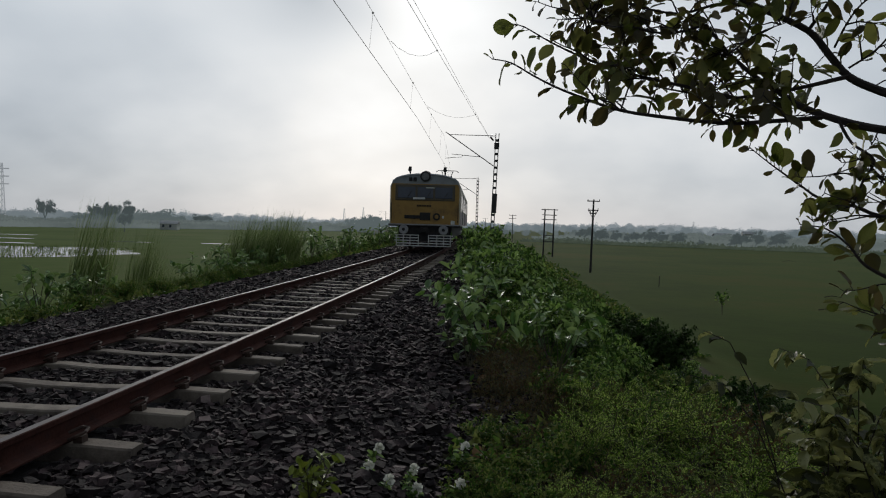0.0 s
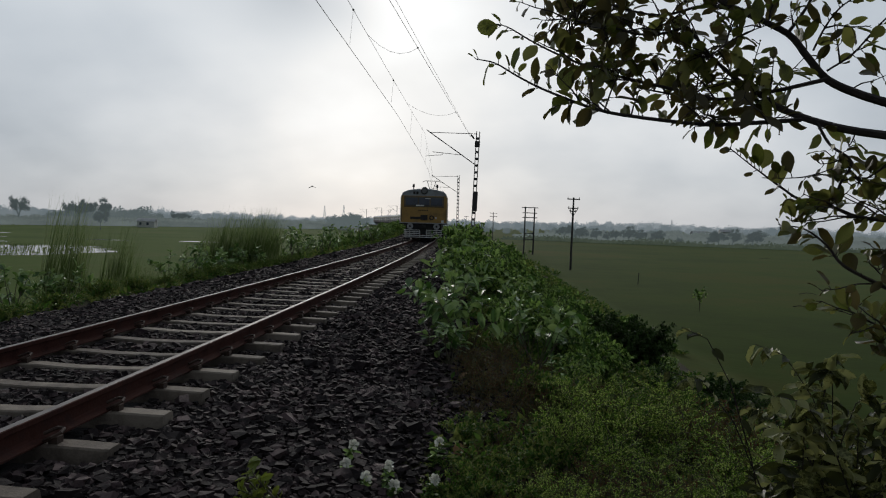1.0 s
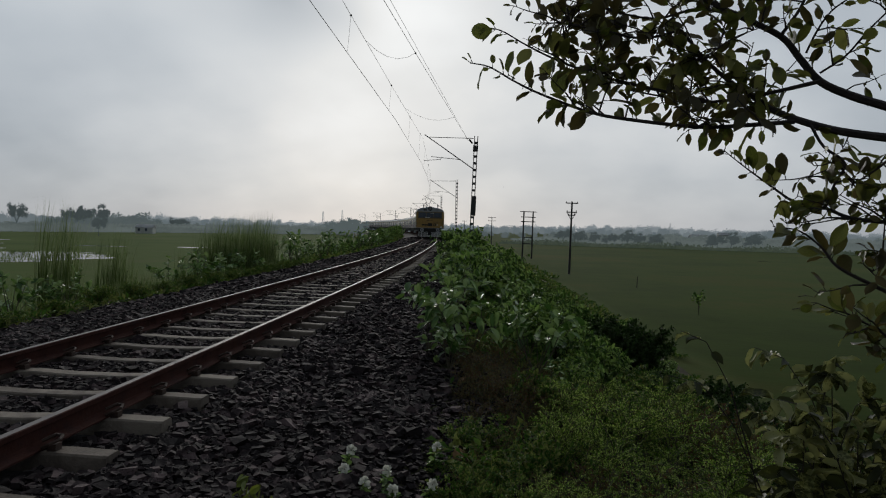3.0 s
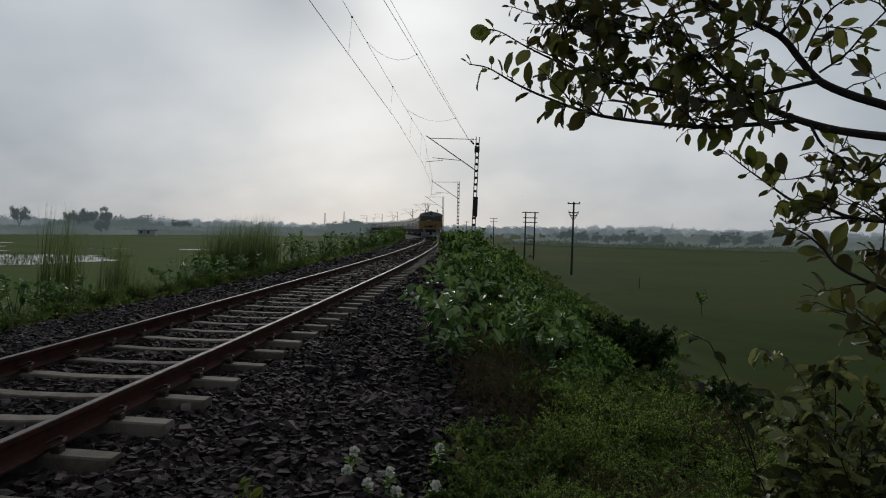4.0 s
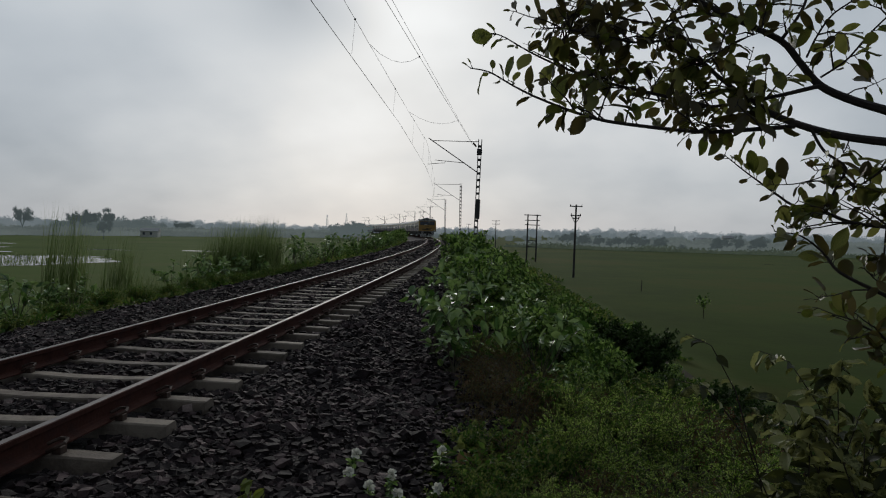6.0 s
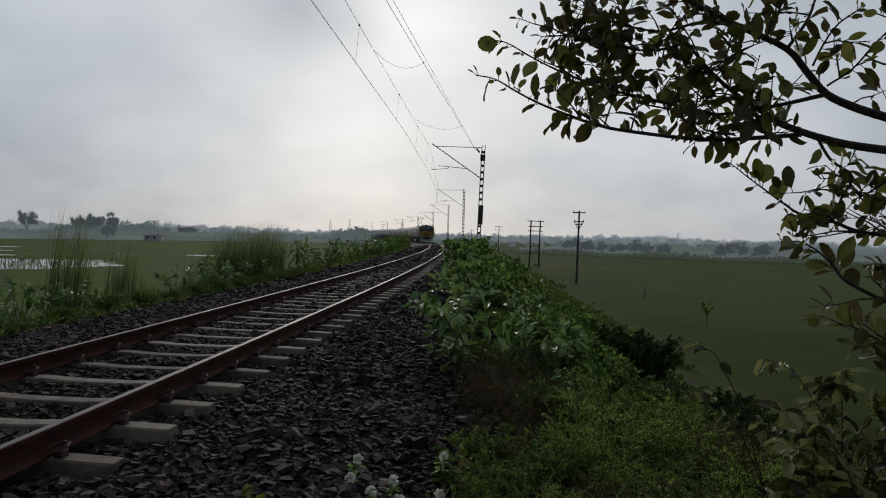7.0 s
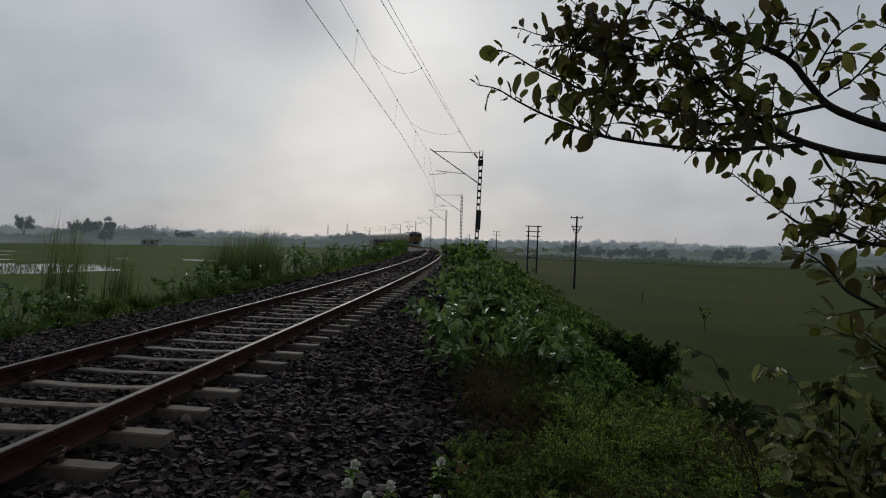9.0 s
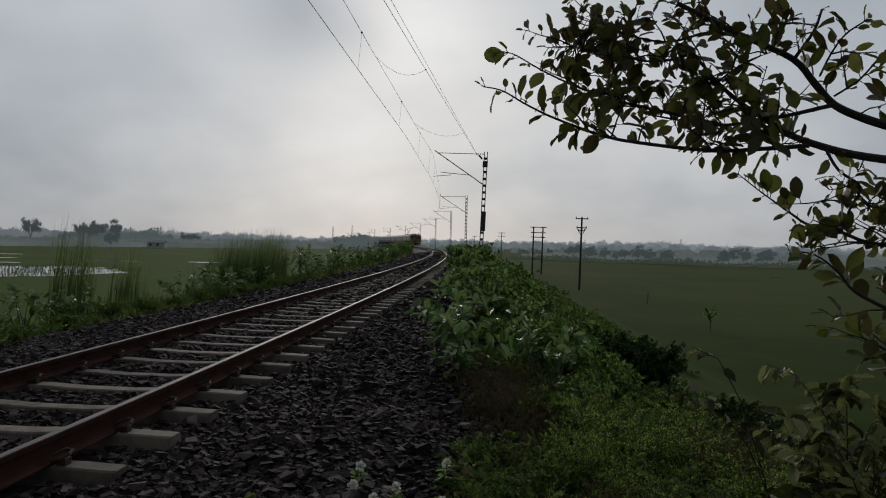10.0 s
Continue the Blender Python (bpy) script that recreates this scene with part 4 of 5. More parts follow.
def grass_mesh(rng, n, h, r, bend, width, segments=4):
    verts, faces = [], []
    for _ in range(n):
        a, q, b = rng.uniform(0, 6.283), math.sqrt(rng.random()) * r, rng.uniform(0, 6.283)
        base = np.array([math.cos(a) * q, math.sin(a) * q, 0.0])
        side = np.array([-math.sin(b), math.cos(b), 0]) * width * rng.uniform(0.6, 1.2)
        lean = np.array([math.cos(b), math.sin(b), 0]) * bend * rng.uniform(0.2, 1.3) + np.array([0.10, 0.02, 0])
        hh, i0 = h * rng.uniform(0.5, 1.1), len(verts)
        for k in range(segments + 1):
            u = k / segments
            c = base + np.array([0, 0, hh * u * (1 - 0.12 * u)]) + lean * hh * u * u
            w = side * (1 - u ** 1.5)
            verts += [c - w, c + w]
        faces += [(i0 + 2 * k, i0 + 2 * k + 1, i0 + 2 * k + 3, i0 + 2 * k + 2) for k in range(segments)]
    return mesh("blades", np.array(verts), faces, M_REED, True)


def build_grass():
    tufts = []
    rng = np.random.default_rng(5)
    kinds = [grass_mesh(rng, 200, 1.9, 0.42, 0.2, 0.010) for _ in range(3)]
    rnd = random.Random(2)
    thin = [grass_mesh(rng, 58, 1.9, 0.2, 0.15, 0.010) for _ in range(3)]
    for i, (x, y, k, kind) in enumerate([(-6.51, 15, 1.0, thin), (-6.82, 15.6, 1.05, thin), (-6.71, 16, 0.9, thin), (-6.2, 15.4, 0.95, thin), (-6.76, 16.4, 0.85, thin), (-7.32, 15, 0.55, thin), (-7.8, 16.2, 0.6, thin),
                                         (-6.87, 18, 0.85, thin), (-6.88, 18.3, 0.78, thin), (-7.1, 19, 0.85, thin), (-6.74, 18.6, 0.9, thin), (-7.12, 19.6, 0.7, thin), (-7.5, 24, 0.75, thin), (-6.55, 19, 0.5, thin),
                                         (-7.08, 25, 0.8, kinds), (-7.24, 26, 0.95, kinds), (-6.76, 25.5, 0.95, kinds), (-7.09, 27, 1.0, kinds), (-6.41, 26, 0.95, kinds), (-6.9, 28, 1.0, kinds), (-6.24, 27, 0.95, kinds),
                                         (-6.67, 29, 1.0, kinds), (-6.02, 28, 0.9, kinds), (-6.45, 30, 0.95, kinds), (-6.52, 31, 0.85, kinds), (-7.84, 28.5, 0.9, kinds), (-7.37, 30.5, 0.95, kinds)]):
        g = empty("grass_tuft", Matrix.LocRotScale((x, y, ground_at(x, y) - 0.05), None, None))
        tagged(piece("sward", kind[i % 3], g, Matrix.LocRotScale(None, Euler((0, 0, rnd.uniform(-0.5, 0.5))), (k * 1.3, k * 1.3, k * 1.78))), kind="stuff")
        tufts.append(g)
        tagged(g, "tuft of tall slender grass bent by the wind", "grass", "grass tufts across the track")
    short = [grass_mesh(rng, 190, 0.9, 0.55, 0.3, 0.006) for _ in range(3)]
    for i in range(72):
        y = 9.5 + 0.38 * i + rnd.uniform(-0.3, 0.3)
        x = -4.75 - rnd.uniform(0, 2.6) - y * y / 2000
        k = rnd.uniform(0.5, 0.95)
        g = empty("grass_tuft", Matrix.LocRotScale((x, y, ground_at(x, y) - 0.05), Euler((0, 0, rnd.uniform(-0.5, 0.5))), (k, k, k)))
        tagged(piece("sward", short[i % 3], g), kind="stuff")
        tagged(g, "tuft of knee-high green grass on the bank", "grass", "short grass across the track")
    # short growth that covers both slopes
    O, S, D = [], [], []
    for o0, o1, s0, s1, n in ((3.35, 8.5, 2.5, 9, 15000), (3.4, 9.6, 9, 22, 26000), (3.6, 10.5, 22, 60, 20000), (-13, -4.1, 7, 30, 34000), (-14, -4.3, 30, 90, 26000), (-14, -4.5, 90, 260, 16000), (4.2, 12, 60, 160, 9000)):
        O.append(rng.uniform(o0, o1, n)), S.append(rng.uniform(s0, s1, n)), D.append(np.full(n, 0.075 + 0.005 * s0))
    o, s, L = np.concatenate(O), np.concatenate(S), np.concatenate(D)
    keep = np.array([noise.noise((a * 0.9, b * 0.7, 9.0)) > (-0.28 if a < 0 else -0.1 if b > 9 else 0.12) for a, b in zip(o, s)])
    o, s, L = o[keep], s[keep], L[keep] * rng.uniform(0.6, 1.5, keep.sum())
    z = np.array([ground_z(a, b) for a, b in zip(o, s)]) + rng.uniform(-0.02, 0.13, len(o))
    P = np.stack([-R + (R + o) * np.cos(s / R), (R + o) * np.sin(s / R), z], 1)
    A = rng.normal(size=(len(o), 3)) * (1, 1, 0.5) + (0, 0, 0.5)
    me = leaf_mesh("bank_growth", P, A, rng.normal(0, 0.5, (len(o), 3)) + (0, 0, 1), L, L * 0.45, M_WEED, True)
    tagged(new("bank_growth", me), "short mixed weeds and grass covering the bank", "undergrowth", kind="stuff")
    return tufts


def build_flowers():
    """Small white flower heads on leafy stalks at the ballast's edge."""
    rng = np.random.default_rng(8)
    made = []
    for x, y, h in ((2.81, 4.72, 0.2), (3.4, 5.06, 0.24), (2.8, 4.53, 0.13), (2.97, 4.38, 0.12), (3.1, 4.52, 0.18), (3.16, 4.37, 0.12), (3.42, 4.44, 0.2)):
        z = ground_at(x, y)
        f = empty("white_flower", pose(x, y, z - 0.02))
        top = np.array([0.01, 0, h])
        piece("stalk", stems_mesh("stalk", [([(0, 0, 0), (0.01, 0.005, h / 2), top], 0.004, 0.0025)], M_STEM), f)
        n = 26
        d = unit(rng.normal(size=(n, 3)) + (0, 0, 0.5))
        piece("flower_head", leaf_mesh("flower_head", np.repeat(top[None], n, 0) + d * 0.006, d, rng.normal(size=(n, 3)), np.full(n, 0.037), np.full(n, 0.027), M_FLOWER), f)
        n = 34
        P = np.stack([np.zeros(n), np.zeros(n), rng.uniform(0.02, max(0.05, h - 0.04), n)], 1)
        piece("leaves", leaf_mesh("leaves", P, rng.normal(size=(n, 3)) * (1, 1, 0.3) + (0, 0, 0.25), rng.normal(0, 0.3, (n, 3)) + (0, 0, 1), rng.uniform(0.045, 0.085, n), np.full(n, 0.032), M_BUSH), f)
        made.append(tagged(f, "small white flower on a leafy stalk beside the stones", "flower", "white flowers"))
    lime = shrub_meshes(rng, 0.42, 0.16, 6, 14, 0.08, 0.5, M_LIME, M_STEM, low=0.3, twigs=1, split=True)
    made.append(plant("young_weed", lime, pose(2.62, 3.88, ground_at(2.62, 3.88)), "fresh yellow-green weed among the ballast stones", "weed"))
    for x, y, rz in ((3.45, 8.0, 0.4), (3.55, 5.3, 1.4)):
        me = leaf_mesh("dry_leaf", np.array([(0, 0, 0.0)]), np.array([(1, 0, 0.5)]), np.array([(0, 0, 1.0)]), np.array([0.13]), np.array([0.1]), M_DRY)
        tagged(new("dry_leaf", me), "fallen dry brown leaf on the weeds", "leaf", "fallen leaves").matrix_basis = pose(x, y, ground_at(x, y) + 0.05, 10, -20, math.degrees(rz))
    return made


def build_broad_shrub():
    """Big-leaved shrub close to the camera, with long arching shoots."""
    rng = np.random.default_rng(31)
    foot = np.array([5.75, 3.3, ground_at(5.75, 3.3)])
    root = empty("broad_leaved_shrub", Matrix.Translation(foot))
    units = [unit_leaf(M_BROAD, k, c) for k, c in ((0.42, 2.6), (0.5, 1.6), (0.58, 2.2))]
    # two long shoots reach out over the feathery weeds, the rest crowd together
    tips = [(4.66, 3.18, 0.86), (4.57, 3.04, 0.68)]
    for k in range(70):
        x, y = rng.uniform(4.92, 5.75), rng.uniform(2.6, 3.5)
        tips.append((x + 0.22 * (y - 2.9), y, 0.73 - 0.16 * (3.1 - y) - 1.0 * rng.random() ** 1.3))
    for k, t in enumerate(tips):
        t = np.array(t) - foot
        t0 = np.array([rng.uniform(-0.5, 0.1), rng.uniform(-0.4, 0.4), -0.1])
        t = t - t0
        pts = [t0 + t * np.array([u ** 1.15, u ** 1.15, 1 - (1 - u) ** 1.7]) + (0, 0, 0.12 * math.sin(math.pi * u)) for u in np.linspace(0, 1, 7)]
        shoot = piece("shoot", stems_mesh("shoot", [(pts, 0.005, 0.0018)], M_BARK, 5), root)
        n = 14 if k < 2 else 28
        u = np.sort(1 - 0.85 * rng.uniform(0, 1, n) ** 1.4) * 6
        i = np.minimum(u.astype(int), 5)
        arr = np.array(pts)
        P = arr[i] + (arr[i + 1] - arr[i]) * (u - i)[:, None]
        ax = arr[i + 1] - arr[i]
        ax = ax / np.linalg.norm(ax, axis=1, keepdims=True)
        side = np.cross(ax, (0, 0, 1))
        side = side / np.linalg.norm(side, axis=1, keepdims=True)
        A = side * np.where(np.arange(n) % 2, 1, -1)[:, None] + ax * 0.6 + rng.normal(0, 0.45, (n, 3)) + (0, 0, -0.45)
        for p, a in zip(P, A):
            piece("leaf", units[rng.integers(3)], shoot, leaf_pose(p, a, rng.normal(0, 0.55, 3) + (0, -0.2, 1), rng.uniform(0.05, 0.09) if k < 2 else rng.uniform(0.05, 0.12)))
    tagged(root, "big-leaved olive shrub with arching shoots on the bank", "shrub")


build_bank_plants()
tall_tufts = build_grass()
flowers = build_flowers()
build_broad_shrub()


# ---- the thorny tree whose boughs hang into view ----
BOUGHS = [
    ("limb", 0.0125, 0.006, [(4.890, 1.850, 1.610), (4.794, 1.863, 1.648), (4.702, 1.875, 1.680), (4.626, 1.887, 1.720), (4.578, 1.900, 1.783), (4.529, 1.913, 1.848), (4.419, 1.925, 1.906), (4.315, 1.938, 1.964), (4.224, 1.950, 2.016)]),
    ("limb", 0.012, 0.004, [(4.831, 1.750, 1.545), (4.748, 1.775, 1.555), (4.639, 1.800, 1.574), (4.551, 1.825, 1.604), (4.488, 1.850, 1.637), (4.453, 1.875, 1.671), (4.393, 1.900, 1.722), (4.331, 1.925, 1.789), (4.274, 1.950, 1.874)]),
    ("twig", 0.006, 0.002, [(4.609, 1.850, 1.712), (4.487, 1.888, 1.686), (4.350, 1.925, 1.669), (4.252, 1.962, 1.687), (4.132, 2.000, 1.718)]),
    ("twig", 0.006, 0.0015, [(4.505, 1.750, 1.589), (4.401, 1.767, 1.582), (4.280, 1.783, 1.578), (4.096, 1.800, 1.599), (4.010, 1.817, 1.618), (3.937, 1.833, 1.646), (3.862, 1.850, 1.679), (3.801, 1.867, 1.713), (3.738, 1.883, 1.752), (3.684, 1.900, 1.767)]),
    ("twig", 0.005, 0.0012, [(4.342, 1.900, 1.665), (4.163, 1.921, 1.710), (4.057, 1.943, 1.741), (3.963, 1.964, 1.779), (3.900, 1.986, 1.812), (3.835, 2.007, 1.851), (3.768, 2.029, 1.895), (3.710, 2.050, 1.911)]),
    ("twig", 0.003, 0.001, [(4.309, 1.850, 1.771), (4.389, 1.875, 1.830), (4.472, 1.900, 1.867)]),
    ("twig", 0.005, 0.003, [(4.524, 1.900, 1.844), (4.574, 1.900, 1.920), (4.594, 1.900, 1.980)]),
    ("twig", 0.003, 0.002, [(4.631, 1.900, 1.745), (4.680, 1.867, 1.783), (4.717, 1.833, 1.840), (4.760, 1.800, 1.894)]),
    ("twig", 0.003, 0.002, [(4.593, 1.900, 1.799), (4.605, 1.867, 1.850), (4.624, 1.833, 1.891), (4.656, 1.800, 1.916)]),
    ("twig", 0.005, 0.0015, [(4.428, 1.950, 1.913), (4.330, 1.988, 1.946), (4.213, 2.025, 1.929), (4.071, 2.062, 1.971), (3.973, 2.100, 2.008)]),
    ("twig", 0.006, 0.0012, [(4.808, 1.700, 1.335), (4.727, 1.725, 1.341), (4.649, 1.750, 1.351), (4.599, 1.775, 1.375), (4.532, 1.800, 1.393), (4.502, 1.825, 1.419), (4.465, 1.850, 1.454), (4.429, 1.875, 1.489), (4.384, 1.900, 1.534)]),
    ("twig", 0.004, 0.003, [(4.570, 1.815, 1.598), (4.595, 1.788, 1.533), (4.643, 1.775, 1.490), (4.614, 1.762, 1.438), (4.587, 1.750, 1.374)]),
    ("twig", 0.006, 0.0012, [(4.815, 1.700, 1.123), (4.725, 1.730, 1.173), (4.631, 1.760, 1.225), (4.602, 1.790, 1.274), (4.558, 1.820, 1.316), (4.505, 1.850, 1.326)]),
    ("twig", 0.005, 0.0012, [(4.800, 1.740, 1.560), (4.740, 1.755, 1.500), (4.690, 1.770, 1.455), (4.650, 1.785, 1.430)]),
    ("twig", 0.005, 0.0012, [(4.870, 1.740, 1.560), (4.850, 1.750, 1.480), (4.810, 1.760, 1.420), (4.780, 1.770, 1.390)]),
    ("twig", 0.006, 0.0012, [(4.860, 1.740, 0.960), (4.800, 1.760, 1.020), (4.740, 1.780, 1.070), (4.700, 1.800, 1.090)]),
    ("twig", 0.005, 0.0012, [(4.870, 1.700, 1.200), (4.820, 1.720, 1.250), (4.770, 1.740, 1.270), (4.720, 1.760, 1.260)]),
    ("twig", 0.004, 0.001, [(4.274, 1.950, 1.874), (4.166, 1.950, 1.851), (4.039, 1.950, 1.875), (3.943, 1.950, 1.891), (3.879, 1.950, 1.894)]),
]


def smooth_path(pts, k=4):
    """Points of a gently curved line through pts."""
    p = [Vector(q) for q in pts]
    p = [p[0] * 2 - p[1]] + p + [p[-1] * 2 - p[-2]]
    out = []
    for a, b, c, d in zip(p, p[1:], p[2:], p[3:]):
        for i in range(k):
            t = i / k
            out.append(0.5 * ((2 * b) + (c - a) * t + (2 * a - 5 * b + 4 * c - d) * t * t + (3 * b - a - 3 * c + d) * t ** 3))
    return out + [p[-2]]


def build_tree():
    rng = np.random.default_rng(17)
    foot = Vector((6.3, 2.2, ground_at(6.3, 2.2)))
    root = empty("thorn_tree", Matrix.Translation(foot))
    rel = lambda pts: [Vector(p) - foot for p in pts]
    trunk = [foot - Vector((0, 0, 0.1)), foot + Vector((0.05, -0.05, 0.8)), Vector((6.1, 2.05, 0.6)), Vector((5.75, 1.95, 1.3)), Vector((5.45, 1.9, 1.55))]
    piece("trunk", stems_mesh("trunk", [(rel(smooth_path(trunk)), 0.07, 0.025)], M_BARK, 10), root, label="dark crooked trunk")
    units, made = [unit_leaf(M_TREE_LEAF, k) for k in (0.42, 0.5, 0.58, 0.66)], 0
    hub = Vector((5.45, 1.9, 1.55))
    for name, r0, r1, pts in BOUGHS:
        line = smooth_path(pts)
        paths = []
        if pts[0][0] > 4.8:     # boughs that come from the trunk
            stem = smooth_path([hub, hub.lerp(Vector(pts[0]), 0.5) + Vector((0, 0, -0.02)), Vector(pts[0])])
            paths.append((rel(stem), r0 * 1.4, r0))
        paths.append((rel(line), r0, r1))
        length = sum((b - a).length for a, b in zip(line, line[1:]))
        # thorns
        for _ in range(int(length * 16)):
            i = rng.integers(0, len(line) - 1)
            p = line[i].lerp(line[i + 1], rng.random()) - foot
            d = Vector(rng.normal(size=3)).normalized() * 0.013
            paths.append(([p, p + d * 0.5, p + d], 0.0016, 0.0003))
        P, A, N, L = [], [], [], []

        def dress(line, count, start, size):
            for u in np.append(np.sort(rng.uniform(start, 0.98, max(count - 2, 1))), (0.985, 0.995)):
                x = u * (len(line) - 1)
                i = min(int(x), len(line) - 2)
                p = line[i].lerp(line[i + 1], x - i)
                ax = (line[i + 1] - line[i]).normalized()
                out = Vector(rng.normal(size=3))
                out = (out - ax * out.dot(ax)).normalized()
                d = (out + ax * rng.uniform(0.1, 0.8) + Vector((0, 0, rng.uniform(-0.4, 0.5)))).normalized()
                stalk = p + d * 0.012
                paths.append(([p - foot, p.lerp(stalk, 0.5) - foot, stalk - foot], 0.0012, 0.001))
                P.append(stalk - foot), A.append(d)
                N.append(Vector((rng.normal(0, 0.7), -0.25 + rng.normal(0, 0.6), 0.8 + rng.normal(0, 0.6))))
                L.append(size * rng.uniform(0.45, 1.35) * (1 if u < 0.93 else 0.55))

        thin = name == "twig"
        dress(line, int(length * (58 if thin else 12)), 0.06 if thin else 0.42, 0.057)
        counted = len(L)
        # side shoots fill the crown
        for _ in range(int(length * (40 if thin else 34))):
            i = rng.integers(1, len(line) - 1)
            p = line[i]
            if (p.x > 4.5 and p.z > 1.42 and rng.random() < (0.82 if p.z > 1.5 else 0.2)) or p.x < 3.93 or (p.x < 4.6 and p.z < 1.55) or (1.5 < p.z < 1.66 and rng.random() < 0.3):
                continue
            for _ in range(2 if p.z > 1.78 and p.x < 4.3 else 1):
                d = Vector((rng.normal(-0.3, 0.7), rng.normal(0.2, 0.6), rng.normal(0.22 if p.z > 1.66 else 0.1, 0.45))).normalized() * rng.uniform(0.06, 0.16)
                if 1.5 < p.z < 1.64 and p.x < 4.5:
                    d.z = abs(d.z)
                shoot = [p, p + d * 0.35 + Vector((0, 0, 0.006)), p + d * 0.7, p + d]
                paths.append(([q - foot for q in shoot], 0.0025, 0.001))
                dress(shoot, 7 if p.z > 1.7 and p.x > 4.1 else 6, 0.2, 0.052)
        bough = piece("bough" if not thin else "branch", stems_mesh("bough", paths, M_BARK, 6), root)
        # leaves along the bough itself are parts of their own, those of the side shoots stay joined
        own = min(counted, max(0, 300 - made))
        for p, a, nn, size in list(zip(P, A, N, L))[:own]:
            piece("leaf", units[made % 4], bough, leaf_pose(p, a, nn, size))
            made += 1
        if len(L) > own:
            L = np.array(L[own:])
            tagged(piece("foliage", leaf_mesh("foliage", np.array(P[own:]), np.array(A[own:]), np.array(N[own:]), L, L * rng.uniform(0.36, 0.66, len(L)), M_TREE_LEAF, fine=True), bough), kind="stuff")
    return tagged(root, "thorny tree with dark branches and small olive leaves", "tree")


thorn_tree = build_tree()


# ---- fields, distance ----
M_POLE = material("tarred_pole", [(0.03, 0.028, 0.027), (0.06, 0.055, 0.05)], 4, 0.8)
M_WALLS = material("pale_lime_wash", [(0.5, 0.5, 0.48), (0.66, 0.65, 0.62)], 0.5, 0.8)
M_TIN = material("grey_tin_roof", [(0.25, 0.26, 0.27), (0.36, 0.36, 0.36)], 0.8, 0.5)


def crown_tree(rng, h, spread, flat, mat=M_CLUMP):
    """A field tree of unit kind: forked trunk and a crown of leaf clumps with gaps."""
    paths, P = [], []
    fork = np.array([0, 0, h * rng.uniform(0.25, 0.4)])
    paths.append(([(0, 0, 0), fork * 0.5 + (0.05 * h * rng.normal(), 0, 0), fork], 0.035 * h, 0.025 * h))
    for _ in range(9):
        a = rng.uniform(0, 6.28)
        q = rng.uniform(0.3, 1) * spread
        tip = np.array([math.cos(a) * q, math.sin(a) * q, h * (rng.uniform(0.72, 0.97) if flat else rng.uniform(0.5, 0.95))])
        paths.append(([fork, fork.copy() * 0.5 + tip * 0.5 + (0, 0, 0.03 * h), tip], 0.018 * h, 0.006 * h))
        for _ in range(4):
            c = tip + rng.normal(0, 0.13 * h, 3) * (1.2, 1.2, 0.5 if flat else 0.8)
            P.append(c + rng.normal(0, 0.065 * h, (70, 3)) * (1.2, 1.2, 0.7))
    P = np.concatenate(P)
    L = rng.uniform(0.05, 0.09, len(P)) * h
    me = leaf_mesh("crown", P, rng.normal(size=P.shape), rng.normal(size=P.shape) + (0, 0, 0.6), L, L * 0.8, mat, True)
    return stems_mesh("trunk", paths, mat, 5), me


